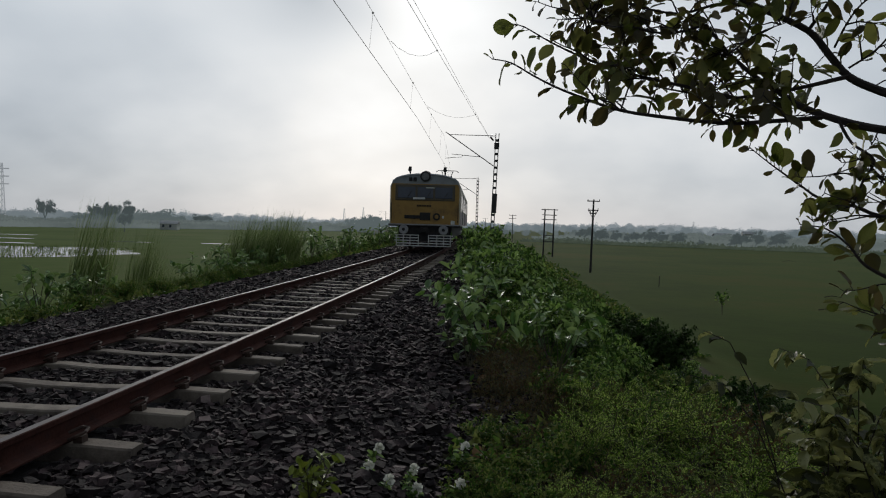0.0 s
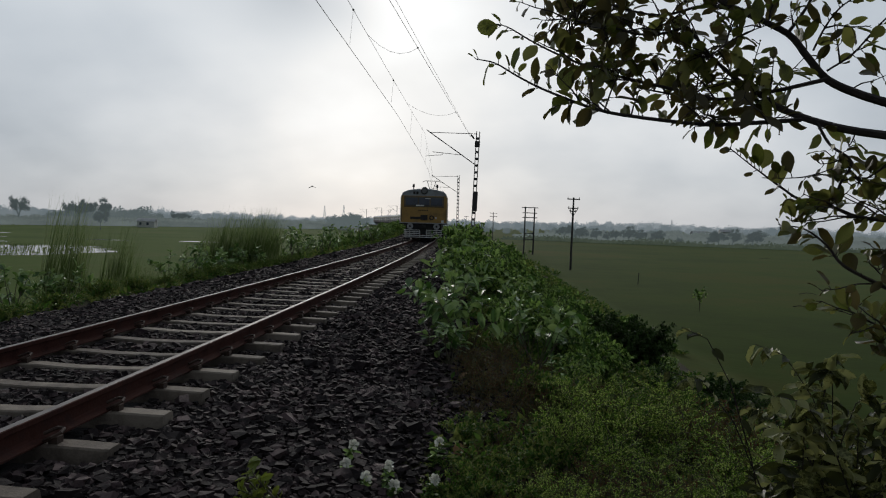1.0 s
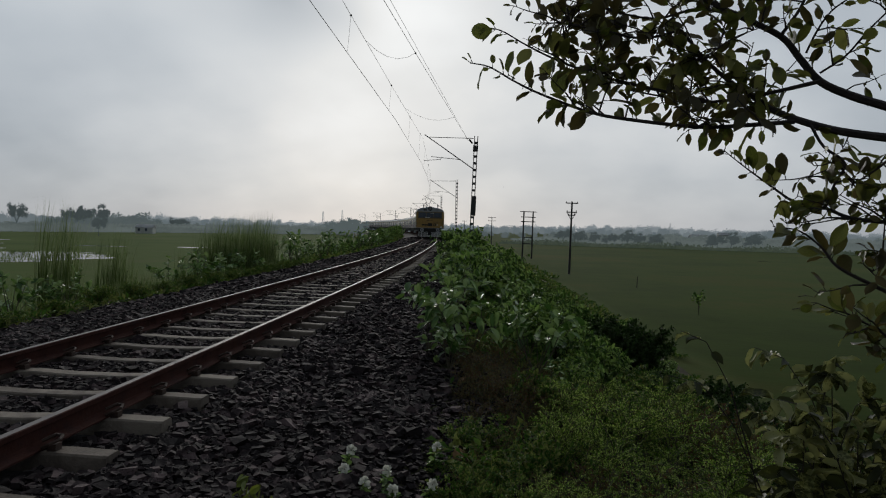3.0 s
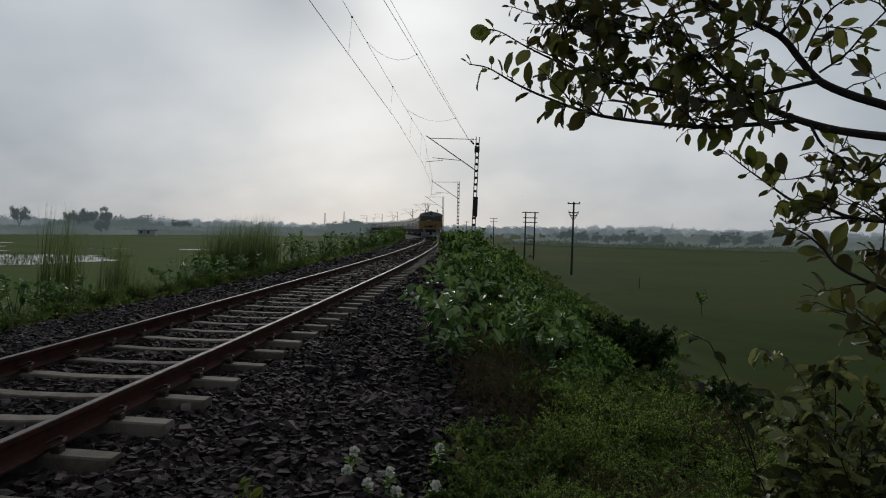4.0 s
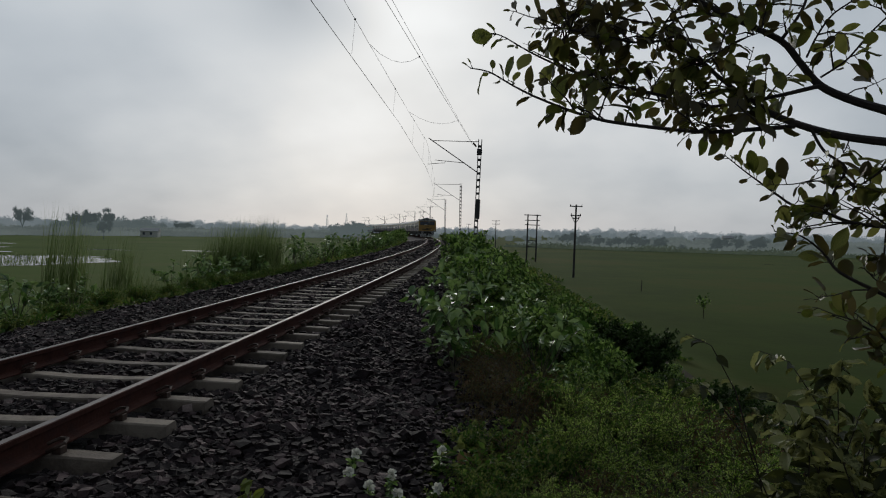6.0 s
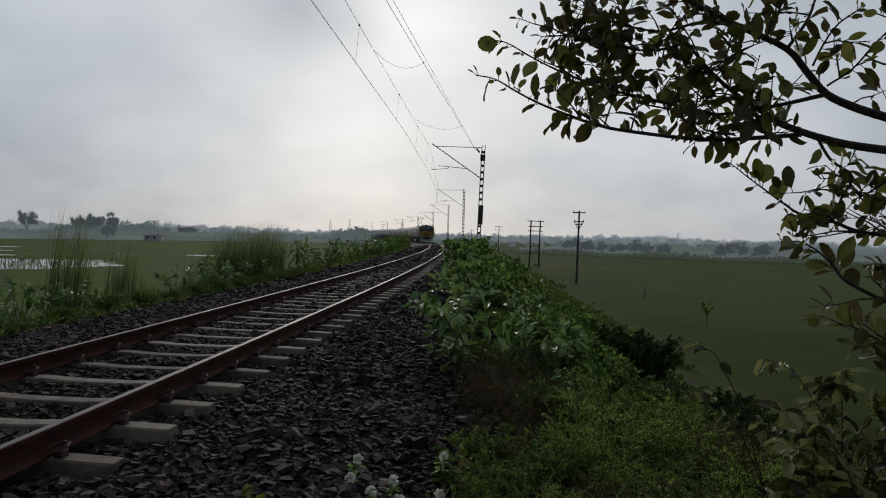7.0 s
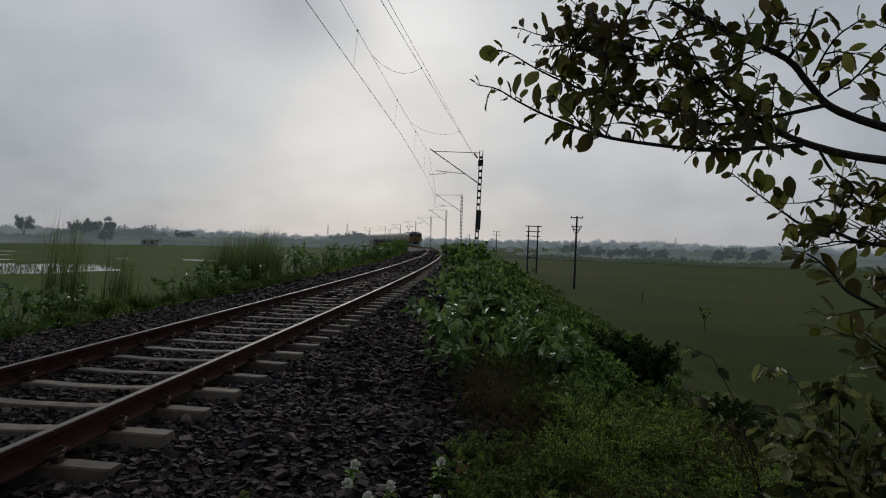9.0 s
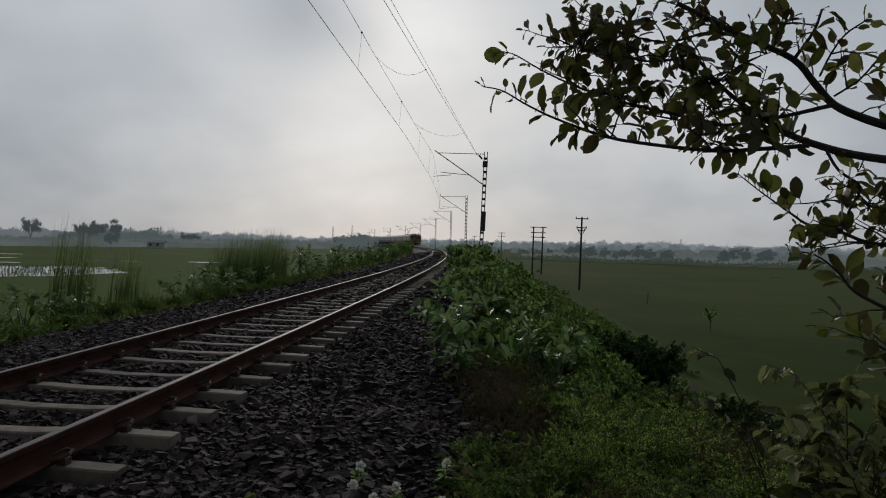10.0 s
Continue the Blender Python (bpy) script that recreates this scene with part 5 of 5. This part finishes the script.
def build_field_trees():
    rng = np.random.default_rng(41)
    # trunks and crowns glow in a painted haze colour
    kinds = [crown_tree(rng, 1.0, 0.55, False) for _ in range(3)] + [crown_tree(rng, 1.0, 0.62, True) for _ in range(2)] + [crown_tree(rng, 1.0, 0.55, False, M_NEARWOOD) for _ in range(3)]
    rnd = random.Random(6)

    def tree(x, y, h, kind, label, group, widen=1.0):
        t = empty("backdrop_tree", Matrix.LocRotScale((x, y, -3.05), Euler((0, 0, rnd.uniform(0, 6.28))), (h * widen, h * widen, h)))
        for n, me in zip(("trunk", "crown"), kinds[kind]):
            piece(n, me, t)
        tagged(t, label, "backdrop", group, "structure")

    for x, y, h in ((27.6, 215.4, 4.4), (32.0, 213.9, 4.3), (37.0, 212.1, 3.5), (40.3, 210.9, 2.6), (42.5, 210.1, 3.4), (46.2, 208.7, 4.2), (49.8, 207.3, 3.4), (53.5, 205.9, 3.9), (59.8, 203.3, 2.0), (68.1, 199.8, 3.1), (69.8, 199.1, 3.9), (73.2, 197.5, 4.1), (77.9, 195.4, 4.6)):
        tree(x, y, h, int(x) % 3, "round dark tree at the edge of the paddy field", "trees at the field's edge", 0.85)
    tree(-176, 246, 9.0, 3, "tall flat-topped tree beyond the flooded field", "trees beyond the pond", 0.5)
    for x, y, h in ((-189.5, 300, 8.8), (-183, 296, 9.8), (-181.8, 300, 9.6), (-176, 304, 9.8), (-104, 180, 5.0)):
        tree(x, y, h, int(y) % 3, "leafy tree in the clump beyond the pond", "trees beyond the pond", 0.55)
    tree(-146, 318, 5.8, 4, "small spreading tree in the open fields", "trees beyond the pond")
    # trees on the inside of the curve, in front of the far end of the train
    for i in range(12):
        s, o = 255 + 9 * i, -11.5 - 2.5 * (i % 3)
        tree(-R + (R + o) * math.cos(s / R), (R + o) * math.sin(s / R), 5.0 + 0.5 * (i % 4), 5 + i % 3, "hazy leafy tree inside the railway's curve", "trees inside the curve", 0.8)
    # hedge at the far edge of the rice, its haze painted as a glow
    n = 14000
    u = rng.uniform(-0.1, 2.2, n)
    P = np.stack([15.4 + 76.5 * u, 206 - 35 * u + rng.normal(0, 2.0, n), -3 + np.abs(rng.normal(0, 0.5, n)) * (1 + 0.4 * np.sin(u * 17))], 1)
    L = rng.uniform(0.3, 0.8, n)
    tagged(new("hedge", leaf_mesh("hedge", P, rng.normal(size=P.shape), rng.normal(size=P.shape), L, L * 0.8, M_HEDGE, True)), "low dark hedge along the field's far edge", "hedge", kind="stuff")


def scrub_belt(a, b, depth, h0, h1, n, seed, label, mat=M_BELT):
    """Continuous hazy scrub and orchards that close a field's far edge, from a to b."""
    rng = np.random.default_rng(seed)
    a, b = np.array(a, float), np.array(b, float)
    away = np.array([-(b - a)[1], (b - a)[0]]) / np.linalg.norm(b - a)
    u, v = rng.random(n), rng.random(n)
    p = a + (b - a) * u[:, None] + away * (v * depth)[:, None]
    top = np.array([h0 + (h1 - h0) * min(max(0.5 + 1.1 * noise.noise((q * 22, w * 2.5, seed)), 0), 1) for q, w in zip(u, v)]) * (0.45 + 0.55 * v)
    P = np.column_stack([p, -3 + top * rng.random(n) ** 0.6])
    L = rng.uniform(0.5, 1.3, n)
    ob = new("backdrop_scrub", leaf_mesh("backdrop_scrub", P, rng.normal(size=P.shape), rng.normal(size=P.shape), L, L * 0.8, mat, True))
    tagged(ob, label, "backdrop", kind="structure")


def far_woods(name, dist, depth, mat, h0, h1, count, seed, label, per=800):
    """Woods so far off that they stand still, their pale haze painted as a glow: rounded crowns of many leaf clumps,
    down to the ground.
    """
    rng = np.random.default_rng(seed)
    P, L = [], []
    for k in range(count):
        a = radians(-66 + 132 * (k + rng.uniform(-0.5, 0.5)) / count) - 0.05
        d = dist + rng.uniform(0, depth)
        h = (h0 + (h1 - h0) * np.clip(0.5 + 0.9 * noise.noise((k * 14.0 / count, seed, 0)), 0, 1)) * rng.uniform(0.7, 1.15)
        w = h * rng.uniform(0.45, 0.8)
        c = np.array([d * math.sin(a) + 3.7, d * math.cos(a), -3.0])
        q = unit(rng.normal(size=(per, 3))) * rng.uniform(0.2, 0.95, (per, 1)) * (w, w, h * 0.5) + (0, 0, h * 0.5)
        lobes = rng.normal(0, 0.15, (6, 3)) * (w, w, h * 0.5)
        P.append(c + q + lobes[rng.integers(0, 6, per)])
        L.append(rng.uniform(0.08, 0.15, per) * h)
    P, L = np.concatenate(P), np.concatenate(L)
    P[:, 2] = np.maximum(P[:, 2], -2.9)
    A, N = rng.normal(size=P.shape), rng.normal(size=P.shape) * (1, 0.3, 0.4) + (0, 1, 0)
    ob = new(name, leaf_mesh(name, P, A, N, L, L * 0.85, mat, True))
    return tagged(ob, label, "backdrop", kind="structure")


def build_poles():
    def pole(x, y, h, arms, label, lean=0.0):
        p = empty("power_pole", pose(x, y, -3.0, 0, lean, 0))
        bm = bmesh.new()
        rod(bm, (0, 0, -0.3), (0, 0, h), 0.12, 0.085, 10)
        part("shaft", bm, M_POLE, p)
        for z, w in arms:
            bm = bmesh.new()
            box(bm, -w, w, -0.05, 0.05, z - 0.05, z + 0.05)
            arm = part("crossarm", bm, M_POLE, p)
            for s in (-0.9, 0.0, 0.9):
                bm = bmesh.new()
                rod(bm, (w * s, 0, z + 0.04), (w * s, 0, z + 0.2), 0.05, 0.03, 6)
                part("insulator", bm, M_PORC, arm)
        return tagged(p, label, "power pole", "poles in the field"), p

    _, p = pole(11.93, 67.9, 7.25, ((7.1, 0.62), (6.2, 0.5), (5.9, 0.3)), "dark power pole with two crossarms in the paddy field", 0.8)
    for s in (-1, 1):
        bm = bmesh.new()
        rod(bm, (0, 0, 5.4), (s * 0.5, 0, 6.2), 0.03, sides=5)
        part("brace", bm, M_POLE, p)
    # twin pole structure
    p = empty("twin_power_pole", pose(9.72, 103.0, -3.0, 0, 0.8, -8))
    for x in (-0.7, 0.7):
        bm = bmesh.new()
        rod(bm, (x, 0, -0.3), (x, 0, 7.2), 0.13, 0.1, 10)
        part("shaft", bm, M_POLE, p)
    for z, w in ((7.1, 1.25), (6.3, 1.1), (5.6, 1.1), (3.2, 0.8), (2.3, 0.8)):
        bm = bmesh.new()
        box(bm, -w, w, -0.06, 0.06, z - 0.06, z + 0.06)
        part("crossarm", bm, M_POLE, p)
    for a, b in (((-0.7, 0, 2.3), (0.7, 0, 3.2)), ((0.7, 0, 2.3), (-0.7, 0, 3.2))):
        bm = bmesh.new()
        rod(bm, a, b, 0.03, sides=5)
        part("brace", bm, M_POLE, p)
    tagged(p, "dark twin power pole with crossarms in the field", "power pole", "poles in the field")
    pole(4.6, 165.0, 7.4, ((7.2, 0.9), (6.4, 0.9)), "dark power pole far along the field")
    pole(-5.0, 250.0, 7.4, ((7.2, 0.9),), "dark power pole far along the field")
    # short stake in the rice
    bm = bmesh.new()
    rod(bm, (0, 0, -0.2), (0, 0, 0.9), 0.035, 0.03, 6)
    me = bpy.data.meshes.new("stake")
    bm.to_mesh(me), bm.free()
    me.materials.append(M_POLE)
    tagged(new("stake", me), "short dark stake standing in the rice", "stake").matrix_basis = pose(15.4, 53.2, -3.0, 3, 2, 0)


def tower(x, y, h, w, arms, label):
    t = empty("radio_tower", pose(x, y, -3.0))
    bm = bmesh.new()
    for a in range(3):
        c, s = math.cos(a * 2.094), math.sin(a * 2.094)
        rod(bm, (w * c, w * s, 0), (w * 0.25 * c, w * 0.25 * s, h), 0.25, 0.18, 5)
    part("legs", bm, M_MIST, t)
    bm = bmesh.new()
    for k in range(10):
        z0, z1 = h * k / 10, h * (k + 1) / 10
        for a in range(3):
            r0, r1 = w * (1 - 0.75 * k / 10), w * (1 - 0.75 * (k + 1) / 10)
            rod(bm, (r0 * math.cos(a * 2.094), r0 * math.sin(a * 2.094), z0), (r1 * math.cos((a + 1) * 2.094), r1 * math.sin((a + 1) * 2.094), z1), 0.12, sides=4)
    part("lattice", bm, M_MIST, t)
    for z in arms:
        bm = bmesh.new()
        box(bm, -w * 1.6, w * 1.6, -0.2, 0.2, z - 0.3, z + 0.3)
        part("crossarm", bm, M_MIST, t)
    tagged(t, label, "tower", "far towers")


def house(x, y, w, d, h, rz, label):
    b = empty("house", pose(x, y, -3.0, 0, 0, rz))
    bm = bmesh.new()
    box(bm, -w / 2, w / 2, -d / 2, d / 2, 0, h)
    wall = part("wall", bm, M_WALLS, b)
    for k in range(int(w // 2.5)):
        bm = bmesh.new()
        xx = -w / 2 + 1.2 + k * 2.5
        box(bm, xx - 0.4, xx + 0.4, -d / 2 - 0.03, -d / 2 + 0.05, h * 0.4, h * 0.4 + 1.0)
        part("window", bm, M_GLASS, wall)
    bm = bmesh.new()
    v = [bm.verts.new(p) for p in ((-w / 2 - 0.3, -d / 2 - 0.3, h), (w / 2 + 0.3, -d / 2 - 0.3, h), (w / 2 + 0.3, d / 2 + 0.3, h), (-w / 2 - 0.3, d / 2 + 0.3, h), (-w / 2 - 0.3, 0, h + d * 0.28), (w / 2 + 0.3, 0, h + d * 0.28))]
    for f in ((0, 1, 5, 4), (2, 3, 4, 5), (0, 4, 3), (1, 2, 5), (3, 2, 1, 0)):
        bm.faces.new([v[i] for i in f])
    part("roof", bm, M_TIN, b)
    tagged(b, label, "house", "village houses")


def build_rice():
    """Younger rice across the track, a sheet that follows the foot of the bank."""
    verts, faces = [], []
    S, O = np.linspace(-40, 560, 31), (-14.5, -30, -60, -110, -180, -270)
    for s in S:
        for o in O:
            verts.append((-R + (R + o) * math.cos(s / R), (R + o) * math.sin(s / R), -2.98))
    m = len(O)
    for i in range(len(S) - 1):
        faces += [(i * m + k, i * m + k + 1, (i + 1) * m + k + 1, (i + 1) * m + k) for k in range(m - 1)]
    tagged(new("field_rice", mesh("field_rice", verts, faces, M_RICE)), "pale young rice across the railway", "field", kind="structure")


def build_water():
    """Flooded strips between the rice, as flat sheets just above the ground."""
    def pond(x0, x1, y0, y1, seed, label):
        rnd = random.Random(seed)
        n = 40
        pts = []
        for k in range(n):
            a = 2 * math.pi * k / n
            r = 1 + 0.16 * noise.noise((math.cos(a) * 2, math.sin(a) * 2, seed)) + rnd.uniform(-0.05, 0.05)
            ca, sa = math.cos(a), math.sin(a)
            pts.append(((x0 + x1) / 2 + (x1 - x0) / 2 * r * math.copysign(abs(ca) ** 0.7, ca), (y0 + y1) / 2 + (y1 - y0) / 2 * r * math.copysign(abs(sa) ** 0.7, sa), -2.96))
        tagged(new("water", mesh("water", pts, [list(range(n))], M_WATER)), label, "water", kind="structure")

    pond(-112, -39.5, 57.5, 84, 1, "shallow flood water between the rice")
    for k, (x0, x1, y0, y1) in enumerate(((-122, -101, 91.5, 94), (-95, -83, 93, 95.5), (-78, -66, 92.5, 94.5), (-56, -47, 84.6, 86.2), (-112, -97, 108, 111), (-88, -80, 110, 112.5), (-68, -57, 109, 111),
                                          (-50, -43, 112, 115), (-39, -35, 113, 115), (-132, -120, 128, 131), (-104, -94, 130, 133))):
        pond(x0, x1, y0, y1, 2 + k, "narrow flooded strip between the rice")
    # banks of rice that cut the water into patches
    rng = np.random.default_rng(12)
    n = 5200
    P = np.stack([rng.uniform(-112, -42, n), np.array([61, 65.5, 69, 73, 77, 83])[rng.integers(0, 6, n)] + rng.normal(0, 0.5, n) + 2 * np.sin(rng.uniform(0, 6, n)), np.full(n, -3.0)], 1)
    L = rng.uniform(0.12, 0.4, n)
    tagged(new("flooded_rice", leaf_mesh("flooded_rice", P, rng.normal(0, 0.3, (n, 3)) + (0, 0, 1), rng.normal(size=(n, 3)), L, L * 0.3, M_REED, True)), "rice standing in shallow water", "rice", kind="stuff")


build_field_trees()
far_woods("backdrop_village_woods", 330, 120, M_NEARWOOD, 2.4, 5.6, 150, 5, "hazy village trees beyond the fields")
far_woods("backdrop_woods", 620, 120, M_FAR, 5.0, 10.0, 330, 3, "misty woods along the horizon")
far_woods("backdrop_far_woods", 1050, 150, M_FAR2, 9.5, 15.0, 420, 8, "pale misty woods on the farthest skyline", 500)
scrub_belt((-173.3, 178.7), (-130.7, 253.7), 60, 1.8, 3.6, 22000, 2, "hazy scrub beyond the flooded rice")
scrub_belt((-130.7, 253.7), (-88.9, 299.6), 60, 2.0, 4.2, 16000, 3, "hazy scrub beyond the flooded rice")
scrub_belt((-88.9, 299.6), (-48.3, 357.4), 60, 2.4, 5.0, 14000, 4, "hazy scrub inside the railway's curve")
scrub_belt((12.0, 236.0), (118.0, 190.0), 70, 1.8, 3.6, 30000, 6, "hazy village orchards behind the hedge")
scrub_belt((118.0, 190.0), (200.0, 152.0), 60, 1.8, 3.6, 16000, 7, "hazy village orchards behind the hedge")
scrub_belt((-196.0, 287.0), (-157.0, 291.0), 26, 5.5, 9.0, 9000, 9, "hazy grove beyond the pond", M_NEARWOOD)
build_poles()
for tx, ty, th in ((-200.0, 820.0, 22.0), (-176.0, 820.0, 24.0), (330.0, 760.0, 19.0), (215.0, 800.0, 16.0)):
    tower(tx, ty, th, 2.2, (), "thin misty tower on the far skyline")
tower(-262.0, 330.0, 31.0, 2.6, (20.0, 24.0, 28.0), "misty steel pylon with three crossarms")
house(118.0, 375.0, 9, 5, 2.6, 8, "long pale house among the village trees")
house(132.0, 378.0, 5, 5, 4.0, -5, "pale two-storey house among the village trees")
house(-122.0, 240.0, 6, 4, 2.2, 12, "small pale hut beyond the flooded field")
build_rice()
build_water()

# ---- the sapling in the field ----
sap = shrub_meshes(np.random.default_rng(3), 1.5, 0.45, 5, 12, 0.2, 0.6, M_BUSH, M_STEM, low=0.4, twigs=1)
plant("sapling", sap, Matrix.LocRotScale((15.0, 36.4, -3.0), None, (1.0, 1.0, 1.0)), "lone leafy sapling standing in the paddy field", "sapling")


# ---- the bird ----
def build_bird():
    b = empty("bird")
    bm = bmesh.new()
    bmesh.ops.create_uvsphere(bm, u_segments=10, v_segments=7, radius=1, matrix=Matrix.Diagonal((0.034, 0.1, 0.036, 1)))
    bmesh.ops.create_uvsphere(bm, u_segments=8, v_segments=6, radius=0.022, matrix=Matrix.Translation((0, 0.085, 0.008)))
    rod(bm, (0, 0.1, 0.006), (0, 0.125, 0.004), 0.006, 0.001, 5)
    part("body", bm, M_DARK, b)
    bm = bmesh.new()
    v = [bm.verts.new(p) for p in ((-0.012, -0.06, 0), (0.012, -0.06, 0), (0.04, -0.16, 0), (0.0, -0.12, 0.006), (-0.04, -0.16, 0))]
    bm.faces.new((v[0], v[1], v[3])), bm.faces.new((v[1], v[2], v[3])), bm.faces.new((v[0], v[3], v[4]))
    part("tail", bm, M_DARK, b)
    wings = []
    for s in (-1, 1):
        bm = bmesh.new()
        pts = [(0, 0.055, 0), (0.09, 0.075, 0.008), (0.25, 0.0, 0), (0.13, -0.03, 0.004), (0, -0.045, 0)]
        top = [bm.verts.new((x * s, y, z + 0.003)) for x, y, z in pts]
        low = [bm.verts.new((x * s, y, z - 0.003)) for x, y, z in pts]
        bm.faces.new(top), bm.faces.new(low[::-1])
        for i in range(5):
            bm.faces.new((top[i], top[(i + 1) % 5], low[(i + 1) % 5], low[i]))
        bmesh.ops.recalc_face_normals(bm, faces=bm.faces)
        wings.append(part("wing", bm, M_DARK, b))
    tagged(b, "small dark swallow-like bird flying with spread wings", "bird")
    return b, wings


bird, wings = build_bird()


# ---- dead sticks lying on the field ----
def build_sticks():
    for x0, x1, y, h in ((25.7, 26.9, 49.0, 0.10), (47.0, 49.0, 111.0, 0.16), (21.6, 22.5, 40.5, 0.06)):
        mid = ((x0 + x1) / 2, y, -2.97)
        half = (x1 - x0) / 2
        me = stems_mesh("stick", [([(-half, 0, 0), (-half * 0.2, 0.05, h), (half * 0.4, -0.04, h * 0.7), (half, 0.02, 0)], 0.028, 0.012), ([(-half * 0.2, 0.05, h), (0, 0.2, h * 1.4), (half * 0.3, 0.35, h * 1.6)], 0.016, 0.006)], M_BARK, 6)
        tagged(new("dead_stick", me), "dead dark stick lying in the paddy field", "stick", "sticks in the field").matrix_basis = Matrix.Translation(mid)


build_sticks()


build_ballast()


# ---- what moves ----
def motions():
    for i, car in enumerate(coaches):
        rows = []
        for k in range(11):
            s = TAIL0 + SPEED * k + i * PITCH
            # a coach lies on the chord between its bogies
            rows.append((float(k), on_track(s, 0, 0, math.degrees(CAR / 2 / R))))
        walk(car, rows)
    # the bird sweeps down from beside the camera and away over the bank
    flight = [(0.0, -3.0, -12.0, 7.5), (0.3, -3.4, 0.0, 6.0), (0.5, -3.9, 9.0, 5.0), (0.6, -4.24, 13.56, 4.86), (0.7, -5.15, 18.5, 5.3), (0.8, -5.87, 23.5, 4.8), (0.9, -6.36, 29.5, 4.04), (1.0, -5.75, 35.5, 3.12),
              (1.1, -4.94, 41.6, 2.4), (1.6, -2.53, 70.0, 7.3), (2.7, 5.0, 150.0, 12.0), (10.0, 60.0, 700.0, 40.0)]
    walk(bird, [(t, pose(x, y, z, 0, 0, -6)) for t, x, y, z in flight])
    for wing, s in zip(wings, (1, -1)):
        walk(wing, [(k / 10, pose(0, 0, 0, 0, s * (35 if k % 2 else -25), 0)) for k in range(0, 31)] + [(10.0, pose(0, 0, 0, 0, s * 10, 0))])
    # the train's wind and the breeze stir the tree and the flowers
    base = thorn_tree.matrix_basis.translation.copy()
    sway = [(0.0, 0.011, 0.011), (0.5, 0.013, 0.022), (1.0, 0.021, 0.005), (1.5, 0.016, -0.006), (2.0, 0.019, 0.013), (2.5, 0.015, 0.008), (4.0, 0.005, 0.007), (4.5, 0.0, 0.0), (5.5, -0.001, 0.003), (7.0, 0.007, 0.0),
            (7.5, 0.008, -0.007), (8.0, 0.013, -0.01), (9.0, 0.018, -0.012), (10.0, 0.02, -0.013)]
    walk(thorn_tree, [(t, pose(base.x + dx, base.y, base.z + dz)) for t, dx, dz in sway])
    # the tall grass is bent by the train's wind and rises again
    for i, g in enumerate(tall_tufts):
        p = g.matrix_basis.translation.copy()
        a = 1 + 0.25 * math.sin(i * 2.3)
        walk(g, [(t, pose(p.x, p.y, p.z, 0, d * a, 0)) for t, d in ((0.0, 7.0), (0.5, 5.5), (1.0, 4.5), (1.5, 3.0), (2.0, 2.0), (2.5, -1.0), (4.0, -1.5), (4.5, 0.5), (5.5, 0.0), (7.0, 1.0), (8.5, 0.0), (10.0, 1.0))])
    weed = flowers.pop()
    p = weed.matrix_basis.translation.copy()
    walk(weed, [(t, pose(p.x, p.y, p.z, 0, a, 0)) for t, a in ((0.0, 8.0), (0.3, -22.0), (0.6, -42.0), (1.0, -58.0), (1.5, -68.0), (2.0, -73.0), (4.5, -75.0), (10.0, -76.0))])
    for f in flowers:
        p = f.matrix_basis.translation.copy()
        walk(f, [(t, pose(p.x, p.y, p.z, 0, a, 0)) for t, a in ((0.0, 16.0), (0.5, 4.0), (1.0, 3.0), (1.5, 1.0), (2.5, -1.0), (4.5, 0.0), (7.0, 1.0), (10.0, 0.0))])


motions()
